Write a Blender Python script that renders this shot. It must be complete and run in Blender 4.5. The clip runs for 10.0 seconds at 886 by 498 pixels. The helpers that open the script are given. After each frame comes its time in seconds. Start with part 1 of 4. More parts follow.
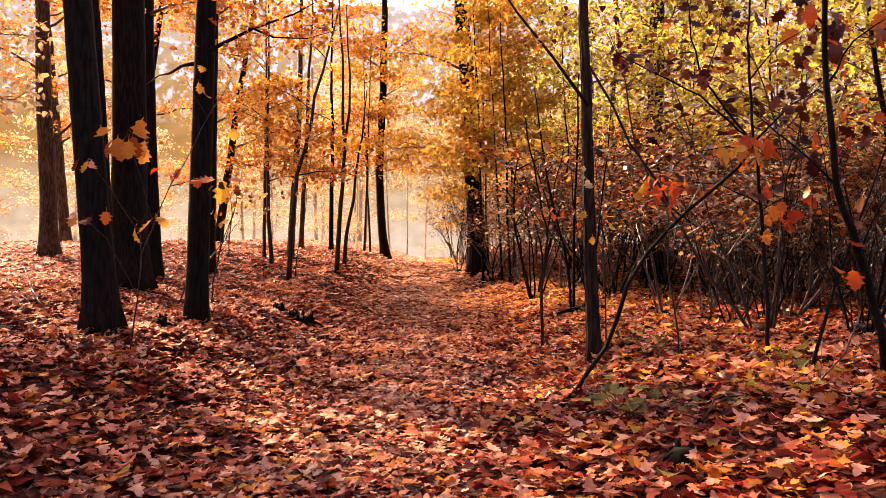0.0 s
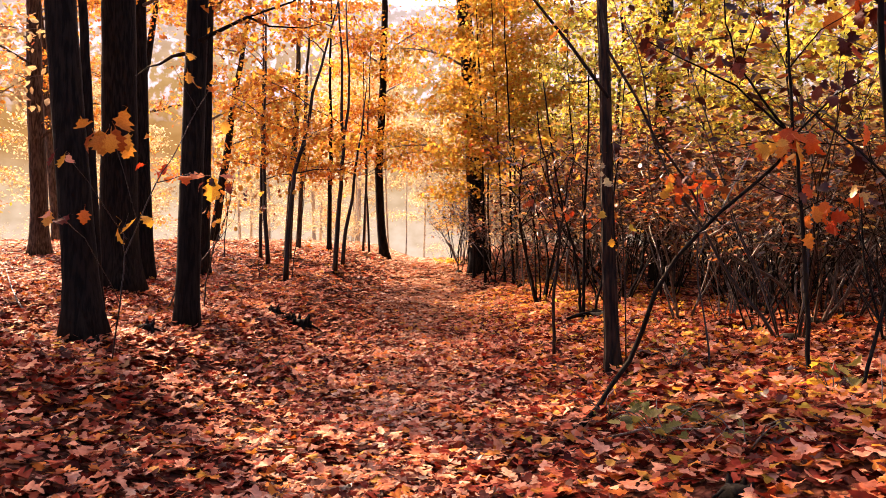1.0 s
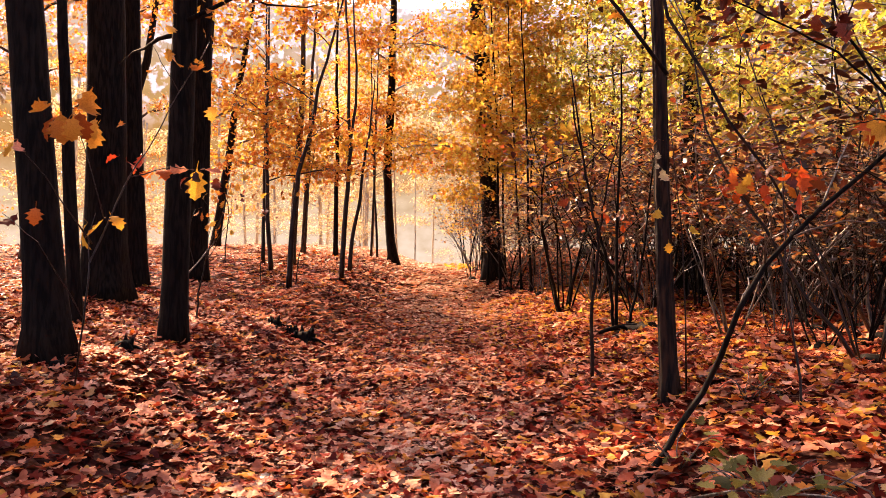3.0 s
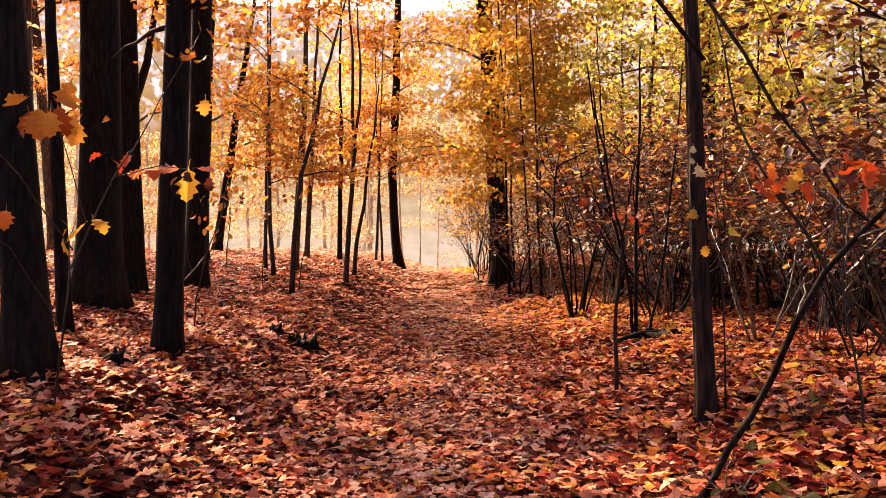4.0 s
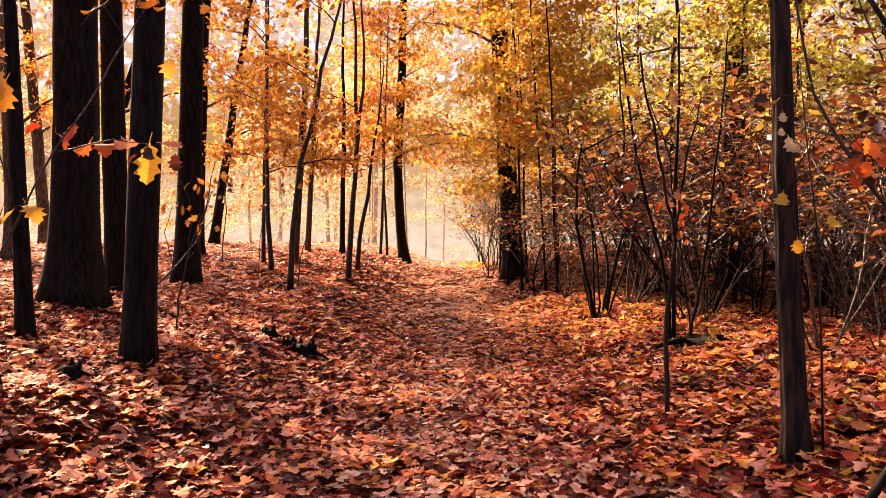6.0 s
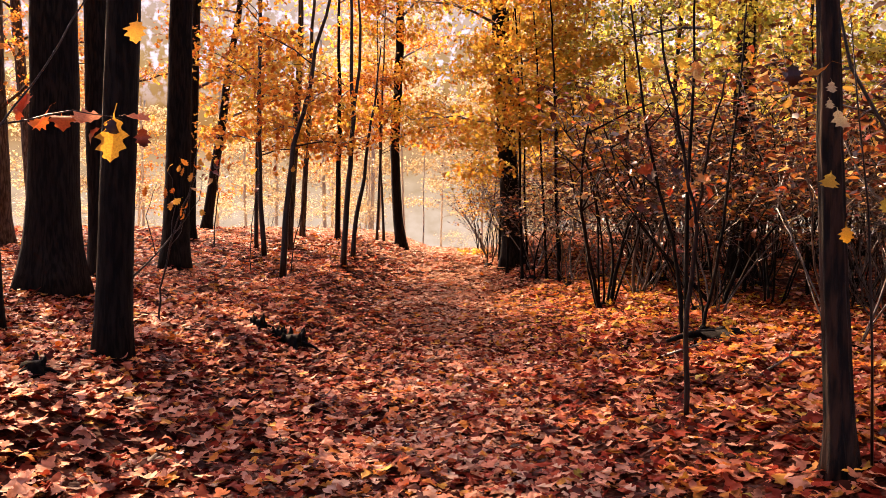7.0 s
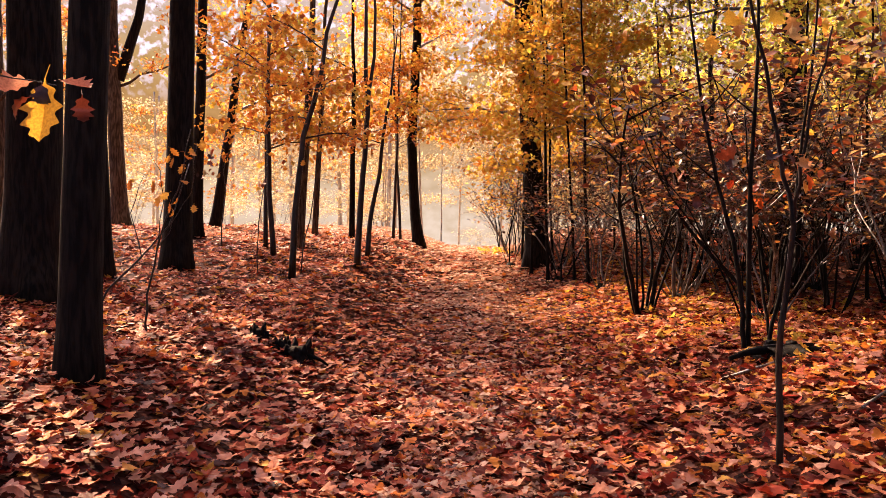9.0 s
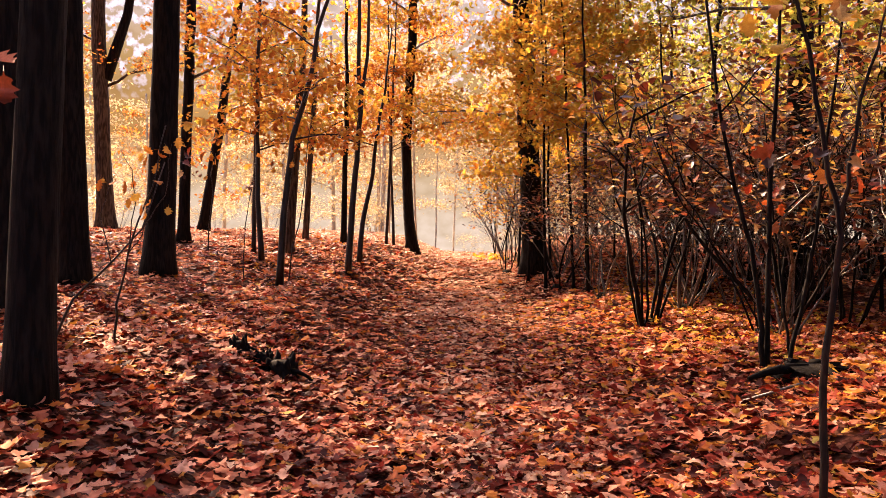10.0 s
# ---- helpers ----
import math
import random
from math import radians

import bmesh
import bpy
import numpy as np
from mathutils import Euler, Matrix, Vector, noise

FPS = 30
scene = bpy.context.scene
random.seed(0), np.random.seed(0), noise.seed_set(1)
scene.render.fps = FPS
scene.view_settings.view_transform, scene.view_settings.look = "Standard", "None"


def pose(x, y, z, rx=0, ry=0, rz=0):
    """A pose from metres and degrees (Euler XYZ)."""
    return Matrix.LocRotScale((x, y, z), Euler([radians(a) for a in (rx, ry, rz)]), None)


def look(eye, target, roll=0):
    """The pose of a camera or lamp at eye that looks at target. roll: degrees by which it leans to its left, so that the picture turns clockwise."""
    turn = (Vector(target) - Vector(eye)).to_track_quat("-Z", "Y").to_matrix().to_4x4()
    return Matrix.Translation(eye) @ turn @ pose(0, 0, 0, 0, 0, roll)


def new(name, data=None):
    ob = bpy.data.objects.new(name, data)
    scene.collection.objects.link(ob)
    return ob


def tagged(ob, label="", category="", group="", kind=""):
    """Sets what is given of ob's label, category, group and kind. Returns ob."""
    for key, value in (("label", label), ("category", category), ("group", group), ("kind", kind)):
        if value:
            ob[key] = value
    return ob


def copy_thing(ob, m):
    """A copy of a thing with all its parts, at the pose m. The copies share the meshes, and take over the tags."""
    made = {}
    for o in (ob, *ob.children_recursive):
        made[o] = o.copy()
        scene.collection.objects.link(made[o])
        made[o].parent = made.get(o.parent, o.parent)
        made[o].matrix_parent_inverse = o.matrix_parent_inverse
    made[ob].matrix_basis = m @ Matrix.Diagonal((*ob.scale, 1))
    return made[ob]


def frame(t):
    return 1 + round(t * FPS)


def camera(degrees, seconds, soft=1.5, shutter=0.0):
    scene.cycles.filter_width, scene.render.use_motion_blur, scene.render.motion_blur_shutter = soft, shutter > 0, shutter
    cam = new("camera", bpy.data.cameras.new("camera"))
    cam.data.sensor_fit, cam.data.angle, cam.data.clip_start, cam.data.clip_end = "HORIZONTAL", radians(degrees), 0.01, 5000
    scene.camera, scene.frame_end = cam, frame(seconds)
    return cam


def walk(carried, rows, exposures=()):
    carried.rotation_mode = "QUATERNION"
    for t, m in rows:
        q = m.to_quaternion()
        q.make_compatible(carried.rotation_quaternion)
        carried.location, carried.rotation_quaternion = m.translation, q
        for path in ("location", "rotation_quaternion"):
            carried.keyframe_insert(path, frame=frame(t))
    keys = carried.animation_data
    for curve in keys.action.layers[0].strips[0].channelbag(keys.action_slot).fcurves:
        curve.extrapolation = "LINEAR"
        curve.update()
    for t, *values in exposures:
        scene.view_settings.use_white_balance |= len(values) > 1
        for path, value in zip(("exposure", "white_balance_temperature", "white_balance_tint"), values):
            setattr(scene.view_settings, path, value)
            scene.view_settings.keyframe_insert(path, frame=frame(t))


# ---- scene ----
cam = camera(56.2, 10.0, soft=0.6)
PATH = [
    (0, (0.182, -0.041, 1.559), (0.15, 1.959, 1.566), -0.1),
    (0.5, (0.146, 0.273, 1.577), (0.115, 2.273, 1.583), -0.0),
    (1, (0.082, 0.581, 1.589), (0.055, 2.581, 1.595), 0.1),
    (1.5, (0.039, 0.903, 1.607), (0.01, 2.903, 1.609), 0.1),
    (2, (0.007, 1.223, 1.582), (-0.028, 3.222, 1.594), 0.2),
    (2.5, (-0.033, 1.544, 1.589), (-0.074, 3.543, 1.604), 0.2),
    (4, (-0.158, 2.425, 1.62), (-0.213, 4.424, 1.645), -0.2),
    (4.5, (-0.199, 2.763, 1.62), (-0.268, 4.761, 1.644), -0.3),
    (5, (-0.226, 3.087, 1.626), (-0.308, 5.085, 1.646), -0.4),
    (5.5, (-0.263, 3.386, 1.635), (-0.337, 5.385, 1.654), -0.3),
    (7, (-0.32, 4.27, 1.645), (-0.38, 6.269, 1.621), 0.2),
    (7.5, (-0.341, 4.529, 1.655), (-0.423, 6.528, 1.623), 0.5),
    (8, (-0.368, 4.824, 1.659), (-0.465, 6.821, 1.633), 0.5),
    (8.5, (-0.404, 5.127, 1.672), (-0.504, 7.124, 1.644), 0.3),
    (9, (-0.425, 5.46, 1.672), (-0.526, 7.457, 1.641), 0.2),
    (9.5, (-0.448, 5.753, 1.673), (-0.546, 7.75, 1.646), 0.4),
    (10, (-0.453, 6.087, 1.684), (-0.541, 8.085, 1.666), 0.6),
]
walk(cam, [(t, look(eye, target, roll)) for t, eye, target, roll in PATH], [(0.0, 1.94, 7000, 36), (1.0, 2.0, 7000, 36), (2.5, 2.02, 7000, 36), (4.0, 1.92, 7000, 36), (5.0, 1.9, 7000, 36), (5.5, 2.11, 7000, 36), (7.0, 1.83, 6800, 35), (10.0, 1.87, 6700, 34)])

# ---- world, sun and exposure ----
SUN_AZ, SUN_EL = radians(-39.0), radians(35.0)
world = bpy.data.worlds.new("sky")
scene.world = world
world.use_nodes = True
wn = world.node_tree
sky = wn.nodes.new("ShaderNodeTexSky")
sky.sky_type = "NISHITA"
sky.sun_disc = False
sky.sun_elevation, sky.sun_rotation = SUN_EL, SUN_AZ
sky.air_density, sky.dust_density, sky.ozone_density = 0.6, 6.0, 0.4
wn.links.new(sky.outputs[0], wn.nodes["Background"].inputs[0])
wn.nodes["Background"].inputs[1].default_value = 0.142
sun_way = Vector((math.sin(SUN_AZ) * math.cos(SUN_EL), math.cos(SUN_AZ) * math.cos(SUN_EL), math.sin(SUN_EL)))
sun = new("sun", bpy.data.lights.new("sun", "SUN"))
sun.data.energy, sun.data.angle, sun.data.color = 5.0, radians(0.55), (1.0, 0.73, 0.4)
sun.matrix_world = look(sun_way * 60, (0, 0, 0))


# ---- materials ----
def material(name):
    m = bpy.data.materials.new(name)
    m.use_nodes = True
    return m, m.node_tree.nodes, m.node_tree.links, m.node_tree.nodes["Principled BSDF"]


def ramp(nodes, stops):
    r = nodes.new("ShaderNodeValToRGB")
    while len(r.color_ramp.elements) < len(stops):
        r.color_ramp.elements.new(0.5)
    for e, (p, c) in zip(r.color_ramp.elements, stops):
        e.position, e.color = p, (*c, 1)
    return r


def mix(nodes, links, blend, fac, a, b):
    m = nodes.new("ShaderNodeMix")
    m.data_type, m.blend_type = "RGBA", blend
    for socket, v in ((m.inputs[0], fac), (m.inputs[6], a), (m.inputs[7], b)):
        if isinstance(v, bpy.types.NodeSocket):
            links.new(v, socket)
        elif isinstance(v, (int, float)):
            socket.default_value = v
        else:
            socket.default_value = (*v, 1)
    return m.outputs[2]


def texture(nodes, links, kind, scale, detail=4.0, stretch=(1, 1, 1)):
    coord, mapping = nodes.new("ShaderNodeTexCoord"), nodes.new("ShaderNodeMapping")
    mapping.inputs["Scale"].default_value = stretch
    links.new(coord.outputs["Object"], mapping.inputs[0])
    t = nodes.new(kind)
    t.inputs["Scale"].default_value = scale
    if kind == "ShaderNodeTexNoise":
        t.inputs["Detail"].default_value = detail
    links.new(mapping.outputs[0], t.inputs["Vector"])
    return t


def leaf_material(name, stops, through_light=0.5, rough=0.5, gloss=0.22):
    """Leaves: a colour for each leaf, blotches on it, and light that comes through."""
    m, n, l, p = material(name)
    g = n.new("ShaderNodeNewGeometry")
    r = ramp(n, stops)
    o = n.new("ShaderNodeObjectInfo")
    both, part_of = n.new("ShaderNodeMath"), n.new("ShaderNodeMath")
    part_of.operation = "FRACT"
    l.new(g.outputs["Random Per Island"], both.inputs[0])
    l.new(o.outputs["Random"], both.inputs[1])
    l.new(both.outputs[0], part_of.inputs[0])
    l.new(part_of.outputs[0], r.inputs[0])
    blotch = texture(n, l, "ShaderNodeTexNoise", 23.0, 3.0)
    b = ramp(n, [(0.35, (0.62, 0.5, 0.45)), (0.6, (1, 1, 1))])
    l.new(blotch.outputs["Fac"], b.inputs[0])
    colour = mix(n, l, "MULTIPLY", 0.7, r.outputs[0], b.outputs[0])
    l.new(colour, p.inputs["Base Color"])
    p.inputs["Roughness"].default_value = rough
    p.inputs["Specular IOR Level"].default_value = gloss
    if through_light:
        t = n.new("ShaderNodeBsdfTranslucent")
        l.new(colour, t.inputs[0])
        s = n.new("ShaderNodeMixShader")
        s.inputs[0].default_value = through_light
        l.new(p.outputs[0], s.inputs[1])
        l.new(t.outputs[0], s.inputs[2])
        l.new(s.outputs[0], n["Material Output"].inputs[0])
    return m


def bark_material(name, dark, light, scale=1.0, depth=0.6, gloss=0.12):
    """Bark: furrows that run up the stem, pale lichen and damp stains."""
    m, n, l, p = material(name)
    fur = texture(n, l, "ShaderNodeTexNoise", 26.0 * scale, 8.0, (1, 1, 0.16))
    big = texture(n, l, "ShaderNodeTexNoise", 2.2, 4.0, (1, 1, 0.6))
    r = ramp(n, [(0.42, dark), (0.6, light)])
    l.new(fur.outputs["Fac"], r.inputs[0])
    q = ramp(n, [(0.4, (0.65, 0.62, 0.6)), (0.68, (1.15, 1.2, 1.05))])
    l.new(big.outputs["Fac"], q.inputs[0])
    l.new(mix(n, l, "MULTIPLY", 1.0, r.outputs[0], q.outputs[0]), p.inputs["Base Color"])
    p.inputs["Roughness"].default_value = 0.85 if gloss < 0.3 else 0.38
    p.inputs["Specular IOR Level"].default_value = gloss
    bump = n.new("ShaderNodeBump")
    bump.inputs["Strength"].default_value, bump.inputs["Distance"].default_value = depth, 0.02
    l.new(fur.outputs["Fac"], bump.inputs["Height"])
    l.new(bump.outputs[0], p.inputs["Normal"])
    return m


ORANGE = leaf_material("orange_leaf", [(0.0, (0.32, 0.08, 0.016)), (0.25, (0.5, 0.17, 0.025)), (0.6, (0.6, 0.275, 0.035)), (1.0, (0.66, 0.4, 0.06))], 0.55)
GOLD = leaf_material("golden_leaf", [(0.0, (0.46, 0.16, 0.02)), (0.35, (0.58, 0.32, 0.035)), (0.75, (0.6, 0.42, 0.05)), (1.0, (0.48, 0.42, 0.07))], 0.55)
LIME = leaf_material("yellow_green_leaf", [(0.0, (0.06, 0.02, 0.01)), (0.18, (0.28, 0.12, 0.025)), (0.32, (0.64, 0.48, 0.06)), (0.7, (0.6, 0.6, 0.08)), (1.0, (0.38, 0.47, 0.08))], 0.6)
RUSSET = leaf_material("russet_leaf", [(0.0, (0.016, 0.005, 0.004)), (0.42, (0.05, 0.012, 0.008)), (0.6, (0.18, 0.035, 0.013)), (0.75, (0.34, 0.13, 0.03)), (0.84, (0.56, 0.4, 0.16)), (0.92, (0.46, 0.3, 0.05)), (1.0, (0.48, 0.07, 0.018))], 0.42, 0.35, 0.5)
SCARLET = leaf_material("scarlet_leaf", [(0.0, (0.4, 0.05, 0.015)), (0.6, (0.6, 0.12, 0.02)), (1.0, (0.65, 0.25, 0.03))], 0.5)
MAROON = leaf_material("dark_maroon_leaf", [(0.0, (0.03, 0.006, 0.005)), (0.7, (0.09, 0.016, 0.01)), (1.0, (0.24, 0.05, 0.018))], 0.3)
YELLOW = leaf_material("yellow_leaf", [(0.0, (0.75, 0.4, 0.03)), (1.0, (0.8, 0.5, 0.06))], 0.5)
# pale leaves by the trunk; on far trees and bushes this paleness is painted haze
PALE_HAZED = leaf_material("pale_yellow_and_hazed_leaf", [(0.0, (0.44, 0.33, 0.15)), (0.5, (0.5, 0.43, 0.23)), (1.0, (0.48, 0.45, 0.28))], 0.5)
FRESH = leaf_material("green_leaf", [(0.0, (0.06, 0.07, 0.018)), (0.5, (0.16, 0.17, 0.035)), (1.0, (0.42, 0.38, 0.1))], 0.4)
LITTER = leaf_material("fallen_leaf", [(0.0, (0.03, 0.005, 0.004)), (0.16, (0.09, 0.012, 0.008)), (0.34, (0.32, 0.036, 0.014)), (0.44, (0.5, 0.135, 0.06)), (0.62, (0.67, 0.28, 0.155)),
                                       (0.84, (0.76, 0.42, 0.28)), (0.88, (0.6, 0.15, 0.022)), (0.96, (0.62, 0.24, 0.035)), (1.0, (0.68, 0.4, 0.07))], 0.22, 0.62, 0.12)
# trodden tan leaves; far along the path the paleness is painted sun and haze
DRY_HAZED = leaf_material("dry_tan_and_hazed_leaf", [(0.0, (0.3, 0.13, 0.07)), (0.35, (0.5, 0.27, 0.17)), (0.7, (0.68, 0.45, 0.31)), (1.0, (0.74, 0.52, 0.34))], 0.3, 0.6)
# under-layer whose dark red stands in for the shade between leaves
SHADE_LITTER = leaf_material("shade_dark_leaf", [(0.0, (0.02, 0.003, 0.002)), (0.5, (0.13, 0.013, 0.006)), (0.85, (0.24, 0.026, 0.012)), (1.0, (0.24, 0.05, 0.026))], 0.05, 0.8, 0.04)
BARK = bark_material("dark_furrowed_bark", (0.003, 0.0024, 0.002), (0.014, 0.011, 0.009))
# dark bark lightened for the thinner haze on trees in the middle distance
HALF_HAZED_BARK = bark_material("half_hazed_brown_bark", (0.03, 0.022, 0.016), (0.1, 0.075, 0.055))
ROT = bark_material("black_rotten_wood", (0.0015, 0.0012, 0.001), (0.006, 0.0045, 0.0035))
# haze put into the bark colour of far trees
HAZED_BARK = bark_material("hazed_grey_bark", (0.34, 0.31, 0.25), (0.52, 0.48, 0.39))
# smooth bark; its pale streaks over dark imitate sun glints along the stems
TWIG = bark_material("young_bark_with_glints", (0.004, 0.003, 0.0025), (0.13, 0.1, 0.08), 2.0, 0.3, 0.75)
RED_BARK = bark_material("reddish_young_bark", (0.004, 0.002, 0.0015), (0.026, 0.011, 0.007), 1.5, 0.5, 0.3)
RIDGED = bark_material("ridged_brown_bark", (0.002, 0.0015, 0.001), (0.036, 0.018, 0.011), 1.1, 1.0, 0.25)


def ground_material():
    m, n, l, p = material("forest_floor")
    v = texture(n, l, "ShaderNodeTexVoronoi", 11.0)
    w = texture(n, l, "ShaderNodeTexVoronoi", 19.0)
    r = ramp(n, [(0.0, (0.03, 0.011, 0.008)), (0.35, (0.10, 0.03, 0.018)), (0.7, (0.22, 0.08, 0.045)), (1.0, (0.36, 0.17, 0.1))])
    s = n.new("ShaderNodeSeparateColor")
    l.new(v.outputs["Color"], s.inputs[0])
    l.new(s.outputs[0], r.inputs[0])
    soil = ramp(n, [(0.1, (1, 1, 1)), (0.55, (0.3, 0.26, 0.24))])
    l.new(w.outputs["Distance"], soil.inputs[0])
    big = texture(n, l, "ShaderNodeTexNoise", 0.7, 4.0)
    patch = ramp(n, [(0.35, (0.7, 0.62, 0.6)), (0.65, (1.1, 1.05, 1.0))])
    l.new(big.outputs["Fac"], patch.inputs[0])
    c = mix(n, l, "MULTIPLY", 0.8, r.outputs[0], soil.outputs[0])
    near = mix(n, l, "MULTIPLY", 1.0, c, patch.outputs[0])
    # haze and sun painted into the floor where the wood opens beyond the rise
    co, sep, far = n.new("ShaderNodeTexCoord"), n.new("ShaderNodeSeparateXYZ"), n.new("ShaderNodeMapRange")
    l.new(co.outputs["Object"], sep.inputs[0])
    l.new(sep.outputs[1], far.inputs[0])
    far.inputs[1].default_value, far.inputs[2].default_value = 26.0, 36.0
    far_haze = mix(n, l, "MULTIPLY", 0.5, (0.62, 0.45, 0.33), patch.outputs[0])
    l.new(mix(n, l, "MIX", far.outputs[0], near, far_haze), p.inputs["Base Color"])
    p.inputs["Roughness"].default_value = 0.9
    p.inputs["Specular IOR Level"].default_value = 0.08
    b = n.new("ShaderNodeBump")
    b.inputs["Strength"].default_value, b.inputs["Distance"].default_value = 0.8, 0.04
    l.new(w.outputs["Distance"], b.inputs["Height"])
    l.new(b.outputs[0], p.inputs["Normal"])
    return m


FLOOR = ground_material()


# ---- mesh helpers ----
def mesh_of(name, verts, faces, mat, smooth=False):
    me = bpy.data.meshes.new(name)
    me.from_pydata(verts, [], faces)
    me.materials.append(mat)
    if smooth:
        me.shade_smooth()
    return me


def part(name, me, parent, label="", kind=""):
    ob = new(name, me)
    ob.parent = parent
    return tagged(ob, label, kind=kind)


def thing(name, at, label, category, group="", kind=""):
    ob = new(name)
    ob.location = at
    ob.empty_display_size = 0.2
    return tagged(ob, label, category, group, kind)


class Shape:
    """Verts and faces that gather tubes."""

    def __init__(self):
        self.v, self.f = [], []

    def tube(self, pts, radii, sides=8, shape=None):
        start = len(self.v)
        pts = [Vector(p) for p in pts]
        side = None
        for i, p in enumerate(pts):
            d = (pts[min(i + 1, len(pts) - 1)] - pts[max(i - 1, 0)]).normalized()
            if side is None:
                side = d.orthogonal().normalized()
            side = (side - d * side.dot(d)).normalized()
            up = d.cross(side)
            for k in range(sides):
                a = 2 * math.pi * k / sides
                r = radii[i] * (shape(i, a) if shape else 1)
                self.v.append(p + side * (math.cos(a) * r) + up * (math.sin(a) * r))
        for i in range(len(pts) - 1):
            for k in range(sides):
                a, b = start + i * sides + k, start + i * sides + (k + 1) % sides
                self.f.append((a, b, b + sides, a + sides))
        self.f.append(tuple(range(start + sides - 1, start - 1, -1)))
        self.f.append(tuple(range(start + (len(pts) - 1) * sides, start + len(pts) * sides)))
        return self

    def mesh(self, name, mat):
        return mesh_of(name, self.v, self.f, mat, True)


def bent(a, b, sag, steps, rng, wobble=0.0):
    """A bent line from a to b that sags (or rises) in its middle."""
    a, b = Vector(a), Vector(b)
    out = []
    for i in range(steps + 1):
        u = i / steps
        p = a.lerp(b, u)
        p.z += sag * 4 * u * (1 - u)
        if 0 < i < steps:
            p += Vector((rng.uniform(-1, 1), rng.uniform(-1, 1), rng.uniform(-0.5, 0.5))) * wobble
        out.append(p)
    return out


def taper(r0, r1, count):
    return [r0 + (r1 - r0) * i / (count - 1) for i in range(count)]


def oak_leaf(curl, fold, skew=0.0, fine=False):
    """A lobed oak leaf of length 1 along x, a strip between its two edges: verts and faces. fine: with rib, teeth and stalk."""
    if fine:
        edge = [(0.0, 0.012), (0.09, 0.03), (0.16, 0.2), (0.2, 0.24), (0.26, 0.19), (0.32, 0.2), (0.42, 0.37), (0.455, 0.42), (0.475, 0.37), (0.52, 0.26),
                (0.57, 0.25), (0.68, 0.35), (0.715, 0.37), (0.73, 0.31), (0.76, 0.2), (0.8, 0.18), (0.87, 0.2), (0.9, 0.17), (0.92, 0.1), (1.0, 0.004)]
    else:
        edge = [(0.0, 0.02), (0.1, 0.05), (0.17, 0.17), (0.23, 0.2), (0.31, 0.12), (0.38, 0.25), (0.46, 0.33), (0.53, 0.29), (0.58, 0.16), (0.65, 0.25), (0.73, 0.28), (0.79, 0.14), (0.88, 0.15), (0.95, 0.1), (1.0, 0.02)]
    verts, faces = [], []
    for u, w in edge:
        z = curl * (u - 0.45) ** 2 * 2
        wave = 0.0 if fine else 0.16 * w * math.sin(9 * u + 20 * skew)
        row = [(u + (0.2 + skew) * 0.3 * w, w, z + fold * w + wave), (u + 0.1 * w, -w * (1 - skew), z + fold * w * 0.6 - wave)]
        if fine:
            row.insert(1, (u, 0, z))
        verts += row
    k = 3 if fine else 2
    for i in range(len(edge) - 1):
        for c in range(k - 1):
            a = i * k + c
            faces.append((a, a + 1, a + 1 + k, a + k))
    if fine:
        n = len(verts)
        verts += [(-0.25, 0.008, -0.05), (-0.25, -0.008, -0.05)]
        faces.append((0, n, n + 1, 2))
    return np.array(verts), faces


def plain_leaf(fold):
    """A pointed oval leaf of length 1 along x, folded at its rib."""
    v = [(0, 0, 0), (0.35, 0.3, fold * 0.3), (0.75, 0.2, fold * 0.2 - 0.03), (1, 0, -0.08), (0.75, -0.2, fold * 0.2 - 0.03), (0.35, -0.3, fold * 0.3)]
    return np.array(v), [(0, 3, 2, 1), (0, 5, 4, 3)]


def jagged_leaf(fold):
    """A pointed leaf with two lobes a side, kept light."""
    v = [(0, 0, 0), (0.3, 0.34, fold * 0.34), (0.45, 0.14, 0), (0.72, 0.32, fold * 0.32), (1, 0, -0.06), (0.72, -0.32, fold * 0.32), (0.45, -0.14, 0), (0.3, -0.34, fold * 0.34)]
    return np.array(v), [(0, 2, 1), (0, 4, 2), (2, 4, 3), (0, 7, 6), (0, 6, 4), (6, 5, 4)]


SHAPES = ((0.15, 0.15, 0.1), (-0.3, 0.1, -0.15), (0.4, -0.15, 0.0), (0.1, 0.45, 0.2), (-0.5, 0.05, -0.1), (0.8, 0.3, 0.05))
CURLED = ((0.5, 0.35, 0.1), (-0.5, 0.3, -0.1), (0.25, 0.5, 0.2), (0.4, -0.35, 0.0))
LOBED = [oak_leaf(c, f, s) for c, f, s in SHAPES[:5] + CURLED]
FINE = [oak_leaf(c, f, s, True) for c, f, s in SHAPES]
JAGGED = [jagged_leaf(f) for f in (0.5, -0.3, 0.15)]
PLAIN = [plain_leaf(f) for f in (0.5, -0.25, 0.1)]


def turns(yaw, pitch, roll):
    cy, sy, cp, sp, cr, sr = np.cos(yaw), np.sin(yaw), np.cos(pitch), np.sin(pitch), np.cos(roll), np.sin(roll)
    return np.stack([np.stack([cy * cp, cy * sp * sr - sy * cr, cy * sp * cr + sy * sr], -1),
                     np.stack([sy * cp, sy * sp * sr + cy * cr, sy * sp * cr - cy * sr], -1),
                     np.stack([-sp, cp * sr, cp * cr], -1)], -2)


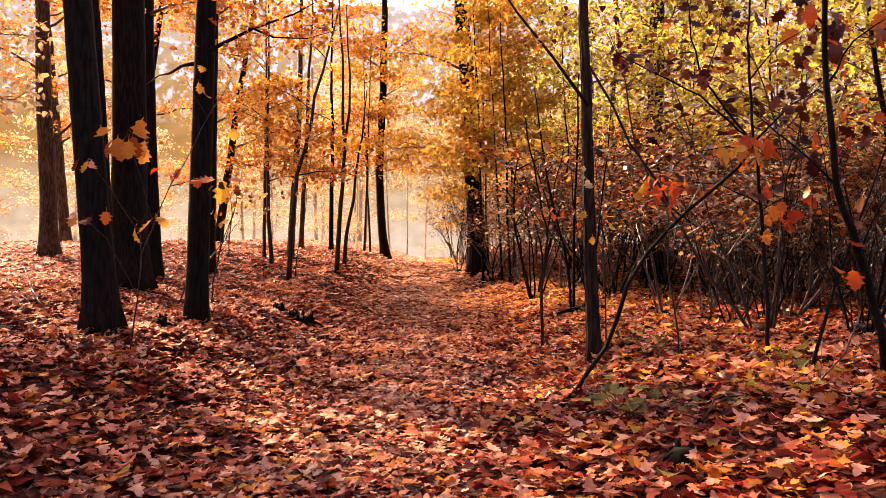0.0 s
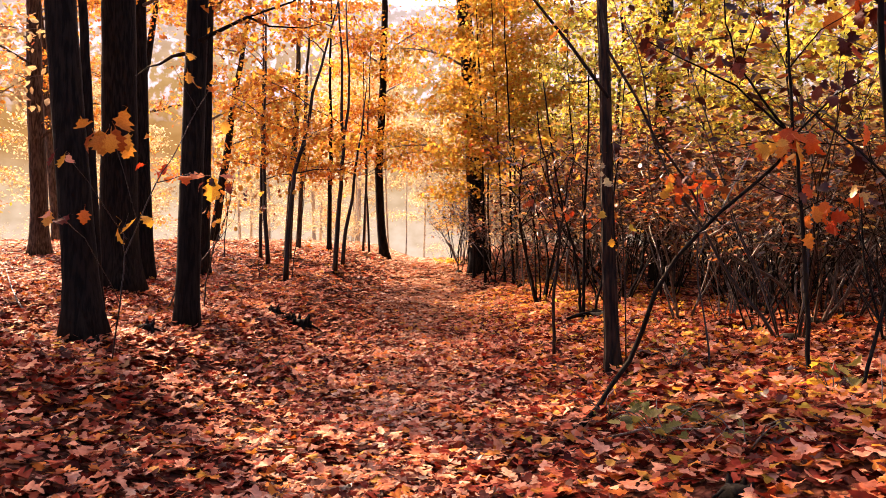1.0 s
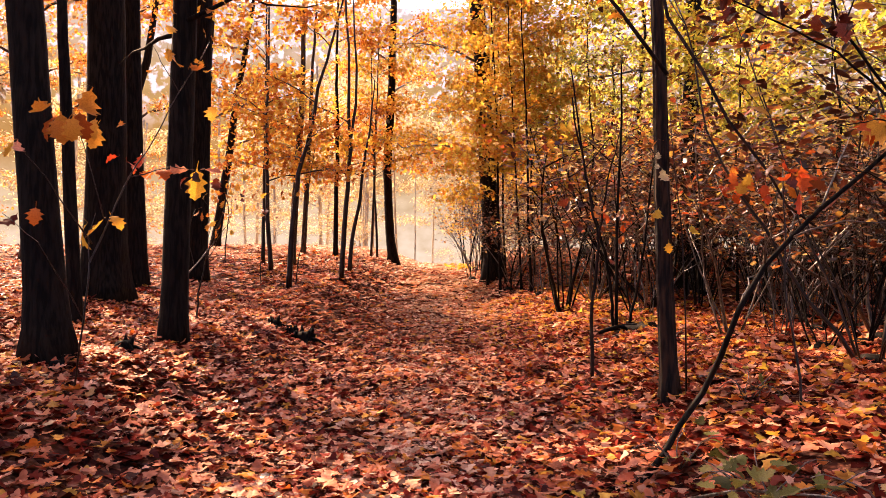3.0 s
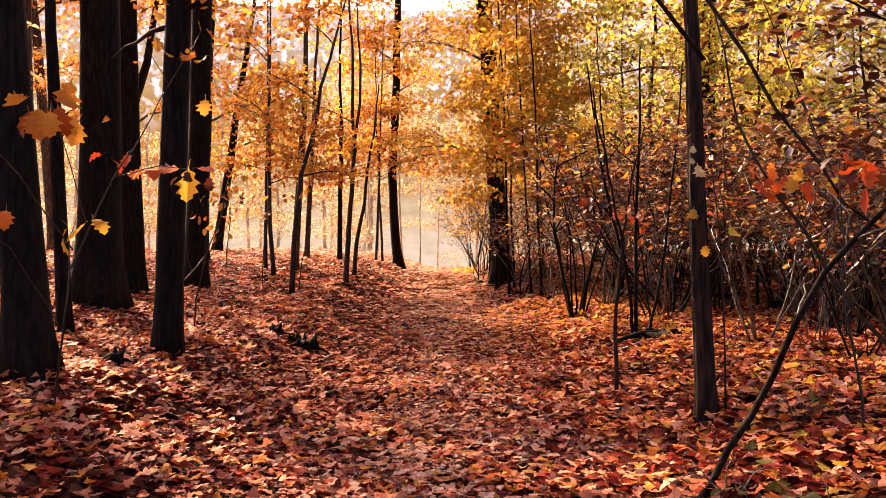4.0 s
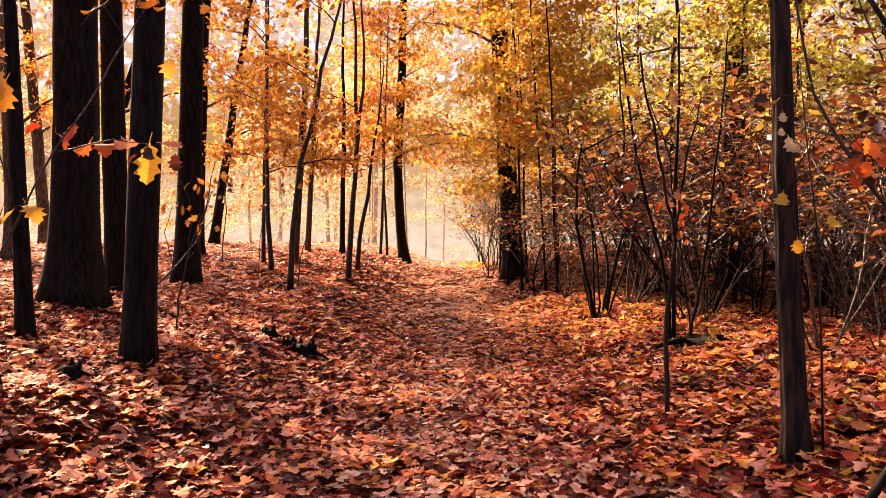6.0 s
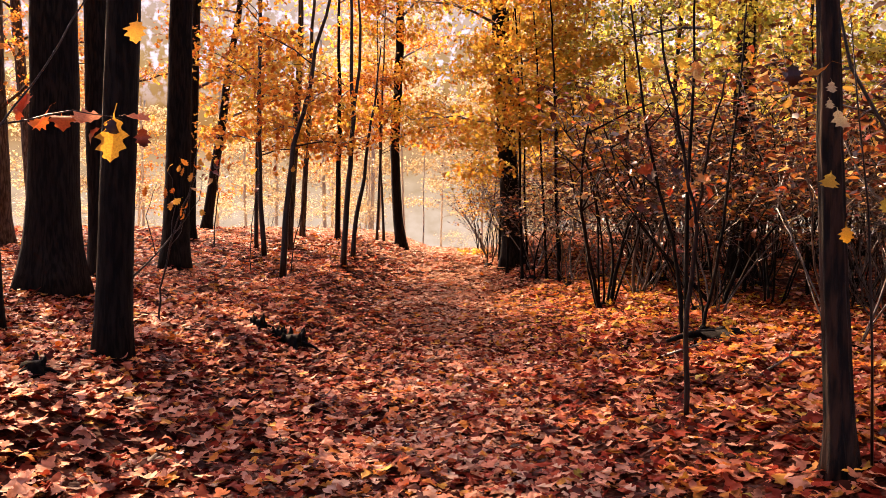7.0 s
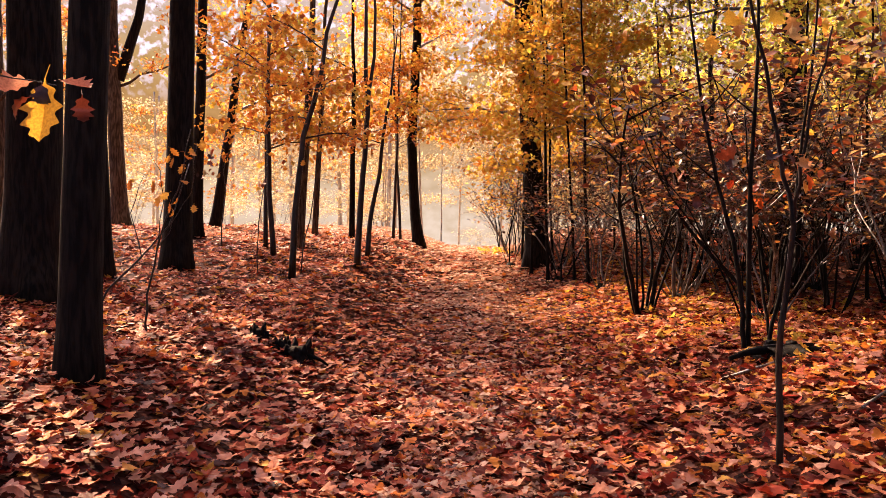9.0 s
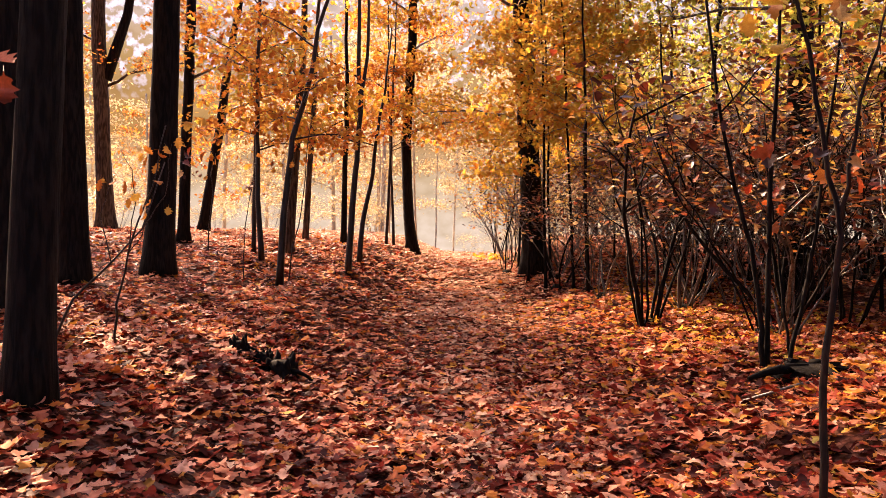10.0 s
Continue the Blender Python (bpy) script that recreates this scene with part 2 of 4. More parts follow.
def leaves(name, templates, place, yaw, pitch, roll, size, mat):
    """One mesh of many leaves; each leaf is one of the templates, turned and sized."""
    rot = turns(yaw, pitch, roll)
    n = len(place)
    kind = np.arange(n) % len(templates)
    vs, loops, counts, base = [], [], [], 0
    for k, (tv, tf) in enumerate(templates):
        pick = np.nonzero(kind == k)[0]
        if not len(pick):
            continue
        world_v = np.einsum("nij,vj->nvi", rot[pick], tv) * size[pick][:, None, None] + place[pick][:, None, :]
        vs.append(world_v.reshape(-1, 3))
        flat = np.concatenate([np.array(f) for f in tf])
        start = base + np.arange(len(pick)) * len(tv)
        loops.append((flat[None, :] + start[:, None]).reshape(-1))
        counts.append(np.tile(np.array([len(f) for f in tf]), len(pick)))
        base += len(pick) * len(tv)
    v, lo, co = np.concatenate(vs), np.concatenate(loops), np.concatenate(counts)
    me = bpy.data.meshes.new(name)
    me.vertices.add(len(v))
    me.vertices.foreach_set("co", v.astype(np.float32).reshape(-1))
    me.loops.add(len(lo))
    me.loops.foreach_set("vertex_index", lo.astype(np.int32))
    me.polygons.add(len(co))
    me.polygons.foreach_set("loop_start", np.concatenate([[0], np.cumsum(co)[:-1]]).astype(np.int32))
    me.polygons.foreach_set("loop_total", co.astype(np.int32))
    me.update(calc_edges=True)
    me.validate()
    me.materials.append(mat)
    return me


def sprays(name, nodes, per, spread, size, mat, seed, templates=JAGGED, flat=0.4, droop=0.35, wild=0.5):
    """Leaves in flat sprays round the given twig ends."""
    g = np.random.default_rng(seed)
    c = np.repeat(np.array([tuple(p) for p in nodes]), per, axis=0)
    n = len(c)
    off = g.normal(0, 1, (n, 3)) * np.array([spread, spread, spread * flat])
    return leaves(name, templates, c + off, g.uniform(0, 6.283, n), g.normal(droop, wild, n), g.normal(0, wild * 1.1, n), size * g.uniform(0.65, 1.25, n), mat)


# ---- the lie of the land ----
def smooth(a, b, v):
    u = np.clip((v - a) / (b - a), 0, 1)
    return u * u * (3 - 2 * u)


def height(x, y):
    """A hollow path between two low banks that climbs ahead and levels out."""
    base = np.where(y < 15, 0, np.where(y < 27, 0.0062 * (y - 15) ** 2, 0.893 + 0.38 * (1 - np.exp(-np.maximum(y - 27, 0) * 0.39)) - 1.6 * smooth(33, 75, y)))
    d = x + 0.45
    return base + 0.62 * smooth(1.0, 3.3, -d) + 0.25 * smooth(3.3, 6, -d) * (1 - 0.6 * smooth(22, 32, y)) + 0.62 * smooth(0.5, 2.9, d)


def level(x, y):
    return float(height(np.float64(x), np.float64(y)))


def rough(x, y):
    return 0.022 * (np.sin(3.1 * x + 1.7 * np.sin(2.3 * y)) + np.sin(2.7 * y + 1.3 * np.sin(3.7 * x + 1)))


xs = np.concatenate([np.linspace(-160, -16, 28), np.linspace(-15, 15, 151), np.linspace(16, 160, 28)])
ys = np.concatenate([np.linspace(-80, -4, 20), np.linspace(-3, 36, 196), np.linspace(37, 280, 40)])
gx, gy = np.meshgrid(xs, ys)
gz = height(gx, gy) + rough(gx, gy)
w = len(xs)
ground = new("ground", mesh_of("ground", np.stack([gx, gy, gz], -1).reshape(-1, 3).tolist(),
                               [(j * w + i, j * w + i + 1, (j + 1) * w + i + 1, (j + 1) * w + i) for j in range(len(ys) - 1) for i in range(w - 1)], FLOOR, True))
tagged(ground, "rust-brown forest floor, a sunken leaf-strewn path between low banks", "ground", kind="structure")


# ---- trees ----
def trunk_line(at, top, tall, steps, rng, wobble):
    """The middle line of a trunk from its foot (local 0) to its tip, leaning by top and a little crooked."""
    out, bend = [], Vector((0, 0, 0))
    for i in range(steps + 1):
        u = i / steps
        bend += Vector((rng.uniform(-1, 1), rng.uniform(-1, 1), 0)) * wobble
        out.append(Vector((top[0] * u, top[1] * u, tall * u - 0.12 * (i == 0))) + bend * min(1, 3 * u))
    return out


def trunk_mesh(line, r0, r1, rng, sides=18, flare=0.55, mat=None, ribs=0.022):
    phase, fins = rng.uniform(0, 6), rng.choice((4, 5, 6))
    tall = line[-1].z
    radii = [(r0 + (r1 - r0) * max(0, p.z) / tall) for p in line]

    def shape(i, a):
        h = max(0, line[i].z)
        f = flare * math.exp(-h / (r0 * 1.5)) * (1 + 0.45 * math.cos(fins * a + phase))
        rib = ribs * math.sin((11 if ribs < 0.05 else 9) * a + 0.8 * math.sin(h * 1.9 + phase)) + 0.035 * math.sin(3 * a + h * 0.7 + phase)
        return 1 + f + rib

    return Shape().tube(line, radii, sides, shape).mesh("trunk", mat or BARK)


def limb(root, way, length, r0, rng, ends, bark, rise=0.2, forks=5, sides=5):
    """A bough with side twigs; twig ends are added to ends."""
    s = Shape()
    tip = root + way * length
    line = bent(root, tip, rise * length * 0.3, 6, rng, length * 0.03)
    s.tube(line, taper(r0, r0 * 0.25, len(line)), sides)
    for k in range(forks):
        u = 0.3 + 0.7 * (k + rng.random()) / forks
        i = min(int(u * 6), 5)
        p = line[i].lerp(line[i + 1], u * 6 - i) if i < 5 else line[5].lerp(line[6], min(1, u * 6 - 5))
        side = way.cross(Vector((0, 0, 1))).normalized() * rng.choice((-1, 1))
        d = (way * rng.uniform(0.3, 0.9) + side * rng.uniform(0.5, 1.0) + Vector((0, 0, rng.uniform(-0.25, 0.35)))).normalized()
        q = p + d * length * rng.uniform(0.22, 0.5)
        tw = bent(p, q, 0.03 * length, 3, rng, length * 0.015)
        s.tube(tw, taper(r0 * 0.35, r0 * 0.1, 4), 3)
        ends += [tw[1], tw[2], q]
    ends.append(line[-1])
    return s.mesh("limb", bark)


# gaps cut into the unseen canopy to set where sun falls: x, y, radius
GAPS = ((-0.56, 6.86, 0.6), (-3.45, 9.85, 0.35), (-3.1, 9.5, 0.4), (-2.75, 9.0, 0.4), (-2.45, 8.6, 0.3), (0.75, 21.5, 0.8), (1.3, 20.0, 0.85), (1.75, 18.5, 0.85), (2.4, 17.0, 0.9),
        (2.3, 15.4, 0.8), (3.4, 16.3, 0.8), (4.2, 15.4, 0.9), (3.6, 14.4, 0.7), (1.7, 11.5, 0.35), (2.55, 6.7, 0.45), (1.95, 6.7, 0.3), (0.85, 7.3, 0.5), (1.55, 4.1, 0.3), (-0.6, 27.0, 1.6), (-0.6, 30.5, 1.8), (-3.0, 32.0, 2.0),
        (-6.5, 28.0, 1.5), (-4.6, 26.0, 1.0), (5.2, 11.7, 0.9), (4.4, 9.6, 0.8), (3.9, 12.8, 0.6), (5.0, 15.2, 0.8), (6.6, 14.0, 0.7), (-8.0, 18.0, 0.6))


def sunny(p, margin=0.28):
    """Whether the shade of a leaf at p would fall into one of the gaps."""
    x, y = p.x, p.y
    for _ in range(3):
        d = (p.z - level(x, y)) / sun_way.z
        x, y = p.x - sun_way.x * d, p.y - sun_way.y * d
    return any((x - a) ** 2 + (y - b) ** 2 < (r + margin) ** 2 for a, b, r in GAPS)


def tree(name, at, diameter, tall, lean, label, leaf, seed, low=2.2, high=None, limbs=9, reach=2.4, per=22, leaf_size=0.12, spread=0.3, wobble=0.02, crown=True, flare=0.5, group="", top_crown=0, steps=None, bark=None, shape=None, bend=None, fork=None, ribs=0.022):
    """A tree: trunk, boughs and a crown of leaves in sprays; more sprays high up shade the floor. bend: how far the trunk has swayed at each height; fork: a second leader."""
    rng = random.Random(seed)
    root = thing(name, (at[0], at[1], level(*at)), label, "tree", group)
    line = trunk_line(at, lean, tall, steps or max(24, int(tall * 3)), rng, wobble)
    if bend:
        hs, xs_at = [h for _, h in bend], [x for x, _ in bend]
        for p in line:
            p.x += float(np.interp(max(0, p.z), hs, xs_at))
    if fork:
        second = bent((fork[0][0], 0, fork[0][1]), (fork[0][0], 0.02, fork[0][1] + 0.05), 0, 1, rng) + [Vector((x, 0.05, h)) for x, h in fork[1:]]
        part("leader", Shape().tube(second, taper(diameter * 0.34, diameter * 0.12, len(second)), 9).mesh("leader", bark or BARK), root)
    part("trunk", trunk_mesh(line, diameter / 2, diameter * 0.12 if tall < 12 else diameter * 0.3, rng, flare=flare, mat=bark, ribs=ribs, sides=18 if ribs < 0.05 else 54), root)
    ends, high = [], high or tall * 0.95
    for k in range(limbs):
        h = low + (high - low) * (k + 0.6 * rng.random()) / limbs
        i = min(len(line) - 2, max(0, int(h / tall * (len(line) - 1))))
        a = 2.4 * k + rng.uniform(-0.5, 0.5)
        way = Vector((math.cos(a), math.sin(a), rng.uniform(0.0, 0.5))).normalized()
        length = reach * rng.uniform(0.7, 1.15) * (1 - 0.4 * h / tall)
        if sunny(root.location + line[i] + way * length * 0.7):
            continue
        part("limb", limb(line[i].copy(), way, length, min(diameter * 0.18, 0.06) * (1 - 0.4 * h / tall), rng, ends, bark or TWIG), root)
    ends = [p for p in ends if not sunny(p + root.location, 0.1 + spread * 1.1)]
    if crown and ends:
        part("crown", sprays("crown", ends, per, spread, leaf_size, leaf, seed, shape or JAGGED), root, kind="stuff")
    # mostly unseen crown, added to shade the floor except at the gaps
    if top_crown:
        g = random.Random(seed + 7)
        up = [Vector((line[-1].x + g.gauss(0, 2.5), line[-1].y + g.gauss(0, 2.5), tall * g.uniform(0.6, 1.02))) for _ in range(top_crown)]
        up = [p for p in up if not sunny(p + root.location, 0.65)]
        part("upper_crown", sprays("upper_crown", up, 44, 0.5, 0.17, leaf, seed + 3, PLAIN), root, kind="stuff")
    return root


OLD = "old forest trees"
BIG = "dark-barked mature tree with flared foot in fallen leaves"
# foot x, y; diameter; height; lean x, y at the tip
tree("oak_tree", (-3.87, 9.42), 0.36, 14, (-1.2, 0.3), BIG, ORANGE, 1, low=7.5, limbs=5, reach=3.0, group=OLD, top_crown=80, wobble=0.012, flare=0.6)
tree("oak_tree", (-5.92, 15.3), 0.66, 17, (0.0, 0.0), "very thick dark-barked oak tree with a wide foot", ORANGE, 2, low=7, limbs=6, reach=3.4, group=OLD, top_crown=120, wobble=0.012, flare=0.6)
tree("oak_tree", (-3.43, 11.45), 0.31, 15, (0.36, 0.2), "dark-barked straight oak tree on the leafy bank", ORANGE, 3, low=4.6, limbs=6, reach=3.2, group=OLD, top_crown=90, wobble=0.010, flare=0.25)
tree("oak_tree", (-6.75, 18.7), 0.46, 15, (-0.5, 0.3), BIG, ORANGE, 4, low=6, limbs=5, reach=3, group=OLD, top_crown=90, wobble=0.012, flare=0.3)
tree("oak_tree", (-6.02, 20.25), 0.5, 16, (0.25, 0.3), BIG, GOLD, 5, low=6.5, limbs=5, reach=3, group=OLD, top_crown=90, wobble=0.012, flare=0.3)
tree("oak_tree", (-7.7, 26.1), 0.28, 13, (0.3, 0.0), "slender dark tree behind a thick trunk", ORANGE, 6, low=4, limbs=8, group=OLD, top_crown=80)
forked = tree("oak_tree", (-11.9, 31.0), 0.5, 14, (-0.3, 0.0), "dark-barked tree that forks high above the bank", ORANGE, 7, low=4.5, limbs=8, reach=3, group=OLD, top_crown=60, bark=HALF_HAZED_BARK)
part("limb", Shape().tube([(0.0, 0.0, 4.6), (0.25, 0.0, 5.4), (0.6, 0.1, 6.6), (0.9, 0.1, 8.5), (1.1, 0.2, 11.0)], [0.16, 0.17, 0.14, 0.1, 0.05], 12).mesh("limb", BARK), forked)
tree("oak_tree", (-12.3, 25.2), 0.52, 15, (-0.4, 0.3), BIG, ORANGE, 8, low=3.2, limbs=9, reach=3, group=OLD, top_crown=80, bark=HALF_HAZED_BARK)
tree("oak_tree", (-15.0, 32.0), 0.42, 13, (-1.0, 0.0), BIG, ORANGE, 9, low=3.2, limbs=9, reach=3, group=OLD, top_crown=60, bark=HALF_HAZED_BARK)
tree("young_oak_tree", (-4.98, 12.3), 0.19, 9, (-0.62, 0.2), "slim dark tree leaning beside thick trunks", ORANGE, 10, low=4.0, limbs=6, reach=1.8, group=OLD, wobble=0.01, flare=0.2)
tree("oak_tree", (-8.3, 29.3), 0.32, 11, (1.6, 0.3), "dark leaning tree beyond the bank", GOLD, 11, low=3.0, limbs=9, group=OLD, top_crown=80)
tree("oak_tree", (-2.42, 29.5), 0.31, 12, (0.2, 0.0), "dark tree with a bent foot beside the path", ORANGE, 12, low=3.0, limbs=10, reach=2.6, group=OLD, flare=0.5, bend=((0.08, 0), (-0.04, 0.8), (-0.12, 1.8), (-0.14, 3.0), (0, 6)))
tree("oak_tree", (0.91, 26.1), 0.54, 16, (-1.0, 0.4), "thick dark tree at the thicket's edge", GOLD, 13, low=2.8, limbs=14, reach=3, group=OLD, top_crown=80)

YOUNG = "saplings on the left bank"
SLIM = "slender dark sapling with orange autumn leaves on the bank"
for k, (x, y, d, tall, lx, ly, low, mat, bend, fork) in enumerate((
        (-5.54, 24.6, 0.13, 8.5, 0.1, 0.0, 2.3, GOLD, None, None), (-5.06, 23.5, 0.15, 8.2, 0.0, 0.1, 2.4, ORANGE, ((0, 0), (-0.08, 1.3), (-0.05, 5.9)), None),
        (-4.08, 21.0, 0.16, 8.0, 0.0, 0.3, 2.6, ORANGE, ((0, 0), (0.08, 1.5), (0.22, 2.75), (0.5, 3.73), (0.66, 4.67), (0.9, 5.37), (1.3, 7)), None), (-4.9, 25.3, 0.27, 11, 0.5, 0.0, 2.7, GOLD, None, None),
        (-3.19, 23.3, 0.17, 8.6, 0.0, 0.1, 2.3, GOLD, ((0, 0), (0.06, 1.5), (0.21, 3.5), (0.13, 4.1), (0.14, 5.7), (0.0, 7.7)), ((0.2, 3.4), (0.36, 4.6), (0.38, 5.6), (0.32, 6.4), (0.28, 7.6))),
        (-3.21, 25.0, 0.15, 5.4, 0.0, 0.0, 2.6, ORANGE, ((0, 0), (0.06, 0.9), (0.21, 1.8), (0.39, 3.0), (0.55, 4.0), (0.66, 5.4)), None),
        (-5.05, 27.8, 0.20, 10, 0.5, 0.0, 2.6, GOLD, None, None), (-4.0, 27.6, 0.19, 9, 0.0, 0.0, 2.7, ORANGE, None, None),
        (-3.01, 28.7, 0.10, 8, 0.3, 0.0, 2.7, GOLD, None, None), (-2.85, 29.2, 0.10, 8, -0.2, 0.0, 2.7, ORANGE, None, None))):
    tree("sapling", (x, y), d * 0.86, tall, (lx, ly), SLIM, mat, 30 + k, low=low, high=tall * 0.9, limbs=11, reach=2.0, per=9, leaf_size=0.155, spread=0.36, group=YOUNG, flare=0.2, wobble=0.018, bark=RED_BARK if d < 0.18 else HALF_HAZED_BARK if d > 0.19 else None, bend=bend, fork=fork)

# slim tree close to the path on the other bank, and its thin neighbour
tree("young_oak_tree", (1.615, 8.62), 0.142, 8.5, (-0.25, 0.2), "slim dark tree with deeply ridged bark and a flared foot", LIME, 50, low=4.0, limbs=6, reach=1.7, wobble=0.008, flare=0.55, bark=RIDGED, ribs=0.07, steps=70)


# ---- far woods ----
def scatter(seed, count, x0, x1, y0, y1, keep, gap=1.2):
    g = random.Random(seed)
    out = []
    for _ in range(4000):
        x, y = g.uniform(x0, x1), g.uniform(y0, y1)
        if len(out) < count and keep(x, y) and all((x - a) ** 2 + (y - b) ** 2 > gap for a, b in out):
            out.append((x, y))
    return out


def copies(first, spots, seed, lo=0.8, hi=1.2):
    g = random.Random(seed)
    for x, y in spots:
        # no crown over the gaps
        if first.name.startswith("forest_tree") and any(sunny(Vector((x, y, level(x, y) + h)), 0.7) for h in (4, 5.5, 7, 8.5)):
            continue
        c = copy_thing(first, pose(x, y, level(x, y), 0, 0, g.uniform(0, 360)))
        c.scale = [g.uniform(lo, hi)] * 3


FAR = "far trees in the misty wood"
far_left = scatter(3, 17, -42, -6, 40, 70, lambda x, y: y > 52 or x < -20, 6)
for k, mat in enumerate((ORANGE, PALE_HAZED, PALE_HAZED)):
    a = tree("forest_tree", far_left[k], 0.24, 12, (0.4, 0.2), "slim autumn tree with thin foliage in the misty wood, bark paled for haze", mat, 70 + k, low=3.2, limbs=13, reach=3.2, per=8, leaf_size=0.25, spread=0.5, group=FAR, bark=HAZED_BARK, shape=PLAIN)
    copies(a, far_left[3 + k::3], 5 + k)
    # unseen copies added on the left to shade the lower bank
    if k == 0:
        copies(a, [(-15.0, 14.2), (-9.8, 9.3), (-19.0, 18.0), (-13.0, 11.0), (-17.5, 15.5)], 8, 1.0, 1.3)
    # two added out of view so their shade falls beside the sunlit streak on the bank
    if k < 2:
        tree("forest_tree", ((-13.8, 20.2), (-11.4, 18.0))[k], 0.24, 13, (0.3, 0.2), "slim autumn tree added out of view to shade the bank", mat, 170 + k, low=3.5, limbs=14, reach=3.4, per=8, leaf_size=0.2, spread=0.5, group=FAR, shape=PLAIN, top_crown=14)
    # unseen trees close the wood behind and beside the walker and cut sky fill
    copies(a, scatter(60 + k, 3, -20, 16, -26, -4, lambda x, y: abs(x) > 2.5 or y < -12, 9) + scatter(70 + k, 1, -24, -10, -2, 16, lambda x, y: True, 9)
           + scatter(80 + k, 1, 9, 22, -4, 10, lambda x, y: True, 9), 9 + k, 0.9, 1.3)
# trees added outside the path's view so that their crowns shade the bank
for k, spot in enumerate(((-12.6, 15.6), (-10.9, 14.6), (-14.8, 18.2))):
    tree("forest_tree", spot, 0.26, 13, (0.3, 0.2), "slim autumn tree added out of view to shade the bank", ORANGE, 180 + k, low=4.5, limbs=12, reach=3.4, per=8, leaf_size=0.2, spread=0.5, group=FAR, shape=PLAIN, top_crown=24)
arch = [(-3.6, 34.5), (-3.0, 39.5), (1.5, 33.0), (1.2, 36.5), (2.6, 40.5), (-5.0, 43.5), (2.4, 45.5), (-2.8, 50.0)]
a = tree("forest_tree", arch[0], 0.09, 8.5, (0.5, 0.0), "slim tree that arches over the path, leaves and bark paled for haze", PALE_HAZED, 77, low=1.9, limbs=14, reach=2.8, per=13, leaf_size=0.15, spread=0.4, group=FAR, bark=HAZED_BARK, shape=PLAIN)
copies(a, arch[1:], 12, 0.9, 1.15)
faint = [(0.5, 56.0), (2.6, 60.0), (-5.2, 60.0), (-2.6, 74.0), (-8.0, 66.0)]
a = tree("forest_tree", faint[0], 0.17, 12, (0.3, 0.0), "far tree with leaves and bark paled to look faint in mist", PALE_HAZED, 78, low=3.6, limbs=12, reach=3.4, per=14, leaf_size=0.2, spread=0.5, group=FAR, bark=HAZED_BARK, shape=PLAIN)
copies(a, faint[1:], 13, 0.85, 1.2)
far_right = scatter(4, 33, 3.2, 34, 19, 52, lambda x, y: x > 3.4, 4)
for k, mat in enumerate((LIME, GOLD, LIME)):
    a = tree("forest_tree", far_right[k], 0.13, 11, (0.5, 0.2), "slim tree with yellow-green leaves above the thicket", mat, 80 + k, low=2.6, limbs=13, reach=2.8, per=9, leaf_size=0.15, wobble=0.05, spread=0.4, group=FAR, shape=PLAIN)
    copies(a, far_right[3 + k::3], 15 + k)
over = [(7.2, 13.6), (5.2, 9.4), (6.2, 15.6), (8.0, 12.0), (5.4, 18.4), (2.9, 20.2), (7.6, 19.0), (9.6, 16.2), (3.4, 23.5), (6.4, 9.6), (2.6, 25.0), (10.5, 11.0)]
a = tree("forest_tree", over[0], 0.07, 8.5, (0.5, 0.1), "young tree with yellow-green leaves above the thicket", LIME, 90, low=2.7, limbs=13, reach=2.1, per=13, leaf_size=0.12, wobble=0.05, spread=0.3, group=FAR, top_crown=8)
copies(a, over[1::2], 25, 0.85, 1.1)
a = tree("forest_tree", over[2], 0.06, 8.5, (-0.5, 0.1), "young tree with yellow leaves above the thicket", LIME, 91, low=2.9, limbs=12, reach=2.0, per=13, leaf_size=0.12, wobble=0.05, spread=0.3, group=FAR, top_crown=8)
copies(a, over[4::2], 26, 0.85, 1.1)
near_path = [(1.6, 21.8), (0.65, 24.9), (1.15, 24.8), (0.95, 23.6), (0.55, 27.2), (1.2, 29.5), (1.9, 24.4)]
a = tree("forest_tree", near_path[0], 0.07, 8.5, (-0.3, 0.1), "thin young tree with golden leaves at the path's edge", GOLD, 93, low=2.5, limbs=13, reach=1.8, per=11, leaf_size=0.14, spread=0.28, group=FAR)
copies(a, near_path[1:], 27, 0.9, 1.1)
tree("forest_tree", (1.45, 22.9), 0.06, 8.5, (-0.4, 0.0), "thin young tree with golden leaves at the path's edge", GOLD, 94, low=3.4, limbs=14, reach=1.5, per=10, leaf_size=0.14, spread=0.26, group=FAR)
tree("forest_tree", (4.5, 18.9), 0.06, 8.5, (0.3, 0.0), "young tree with yellow-green leaves above the thicket", LIME, 95, low=3.6, limbs=15, reach=1.6, per=12, leaf_size=0.13, spread=0.3, group=FAR)
tree("oak_tree", (5.16, 21.1), 0.46, 14, (0.3, 0.3), "thick dark tree inside the thicket", LIME, 92, low=4.0, limbs=8, reach=3, group=OLD)


# ---- thicket ----
def wander(start, way, length, steps, rng, up=0.1, jitter=0.12):
    """A crooked line that grows from start along way and turns slowly upwards."""
    p, d, out = Vector(start), Vector(way).normalized(), [Vector(start)]
    for _ in range(steps):
        d = (d + Vector((rng.gauss(0, jitter), rng.gauss(0, jitter), up + rng.gauss(0, jitter * 0.5)))).normalized()
        p = p + d * (length / steps)
        out.append(p.copy())
    return out


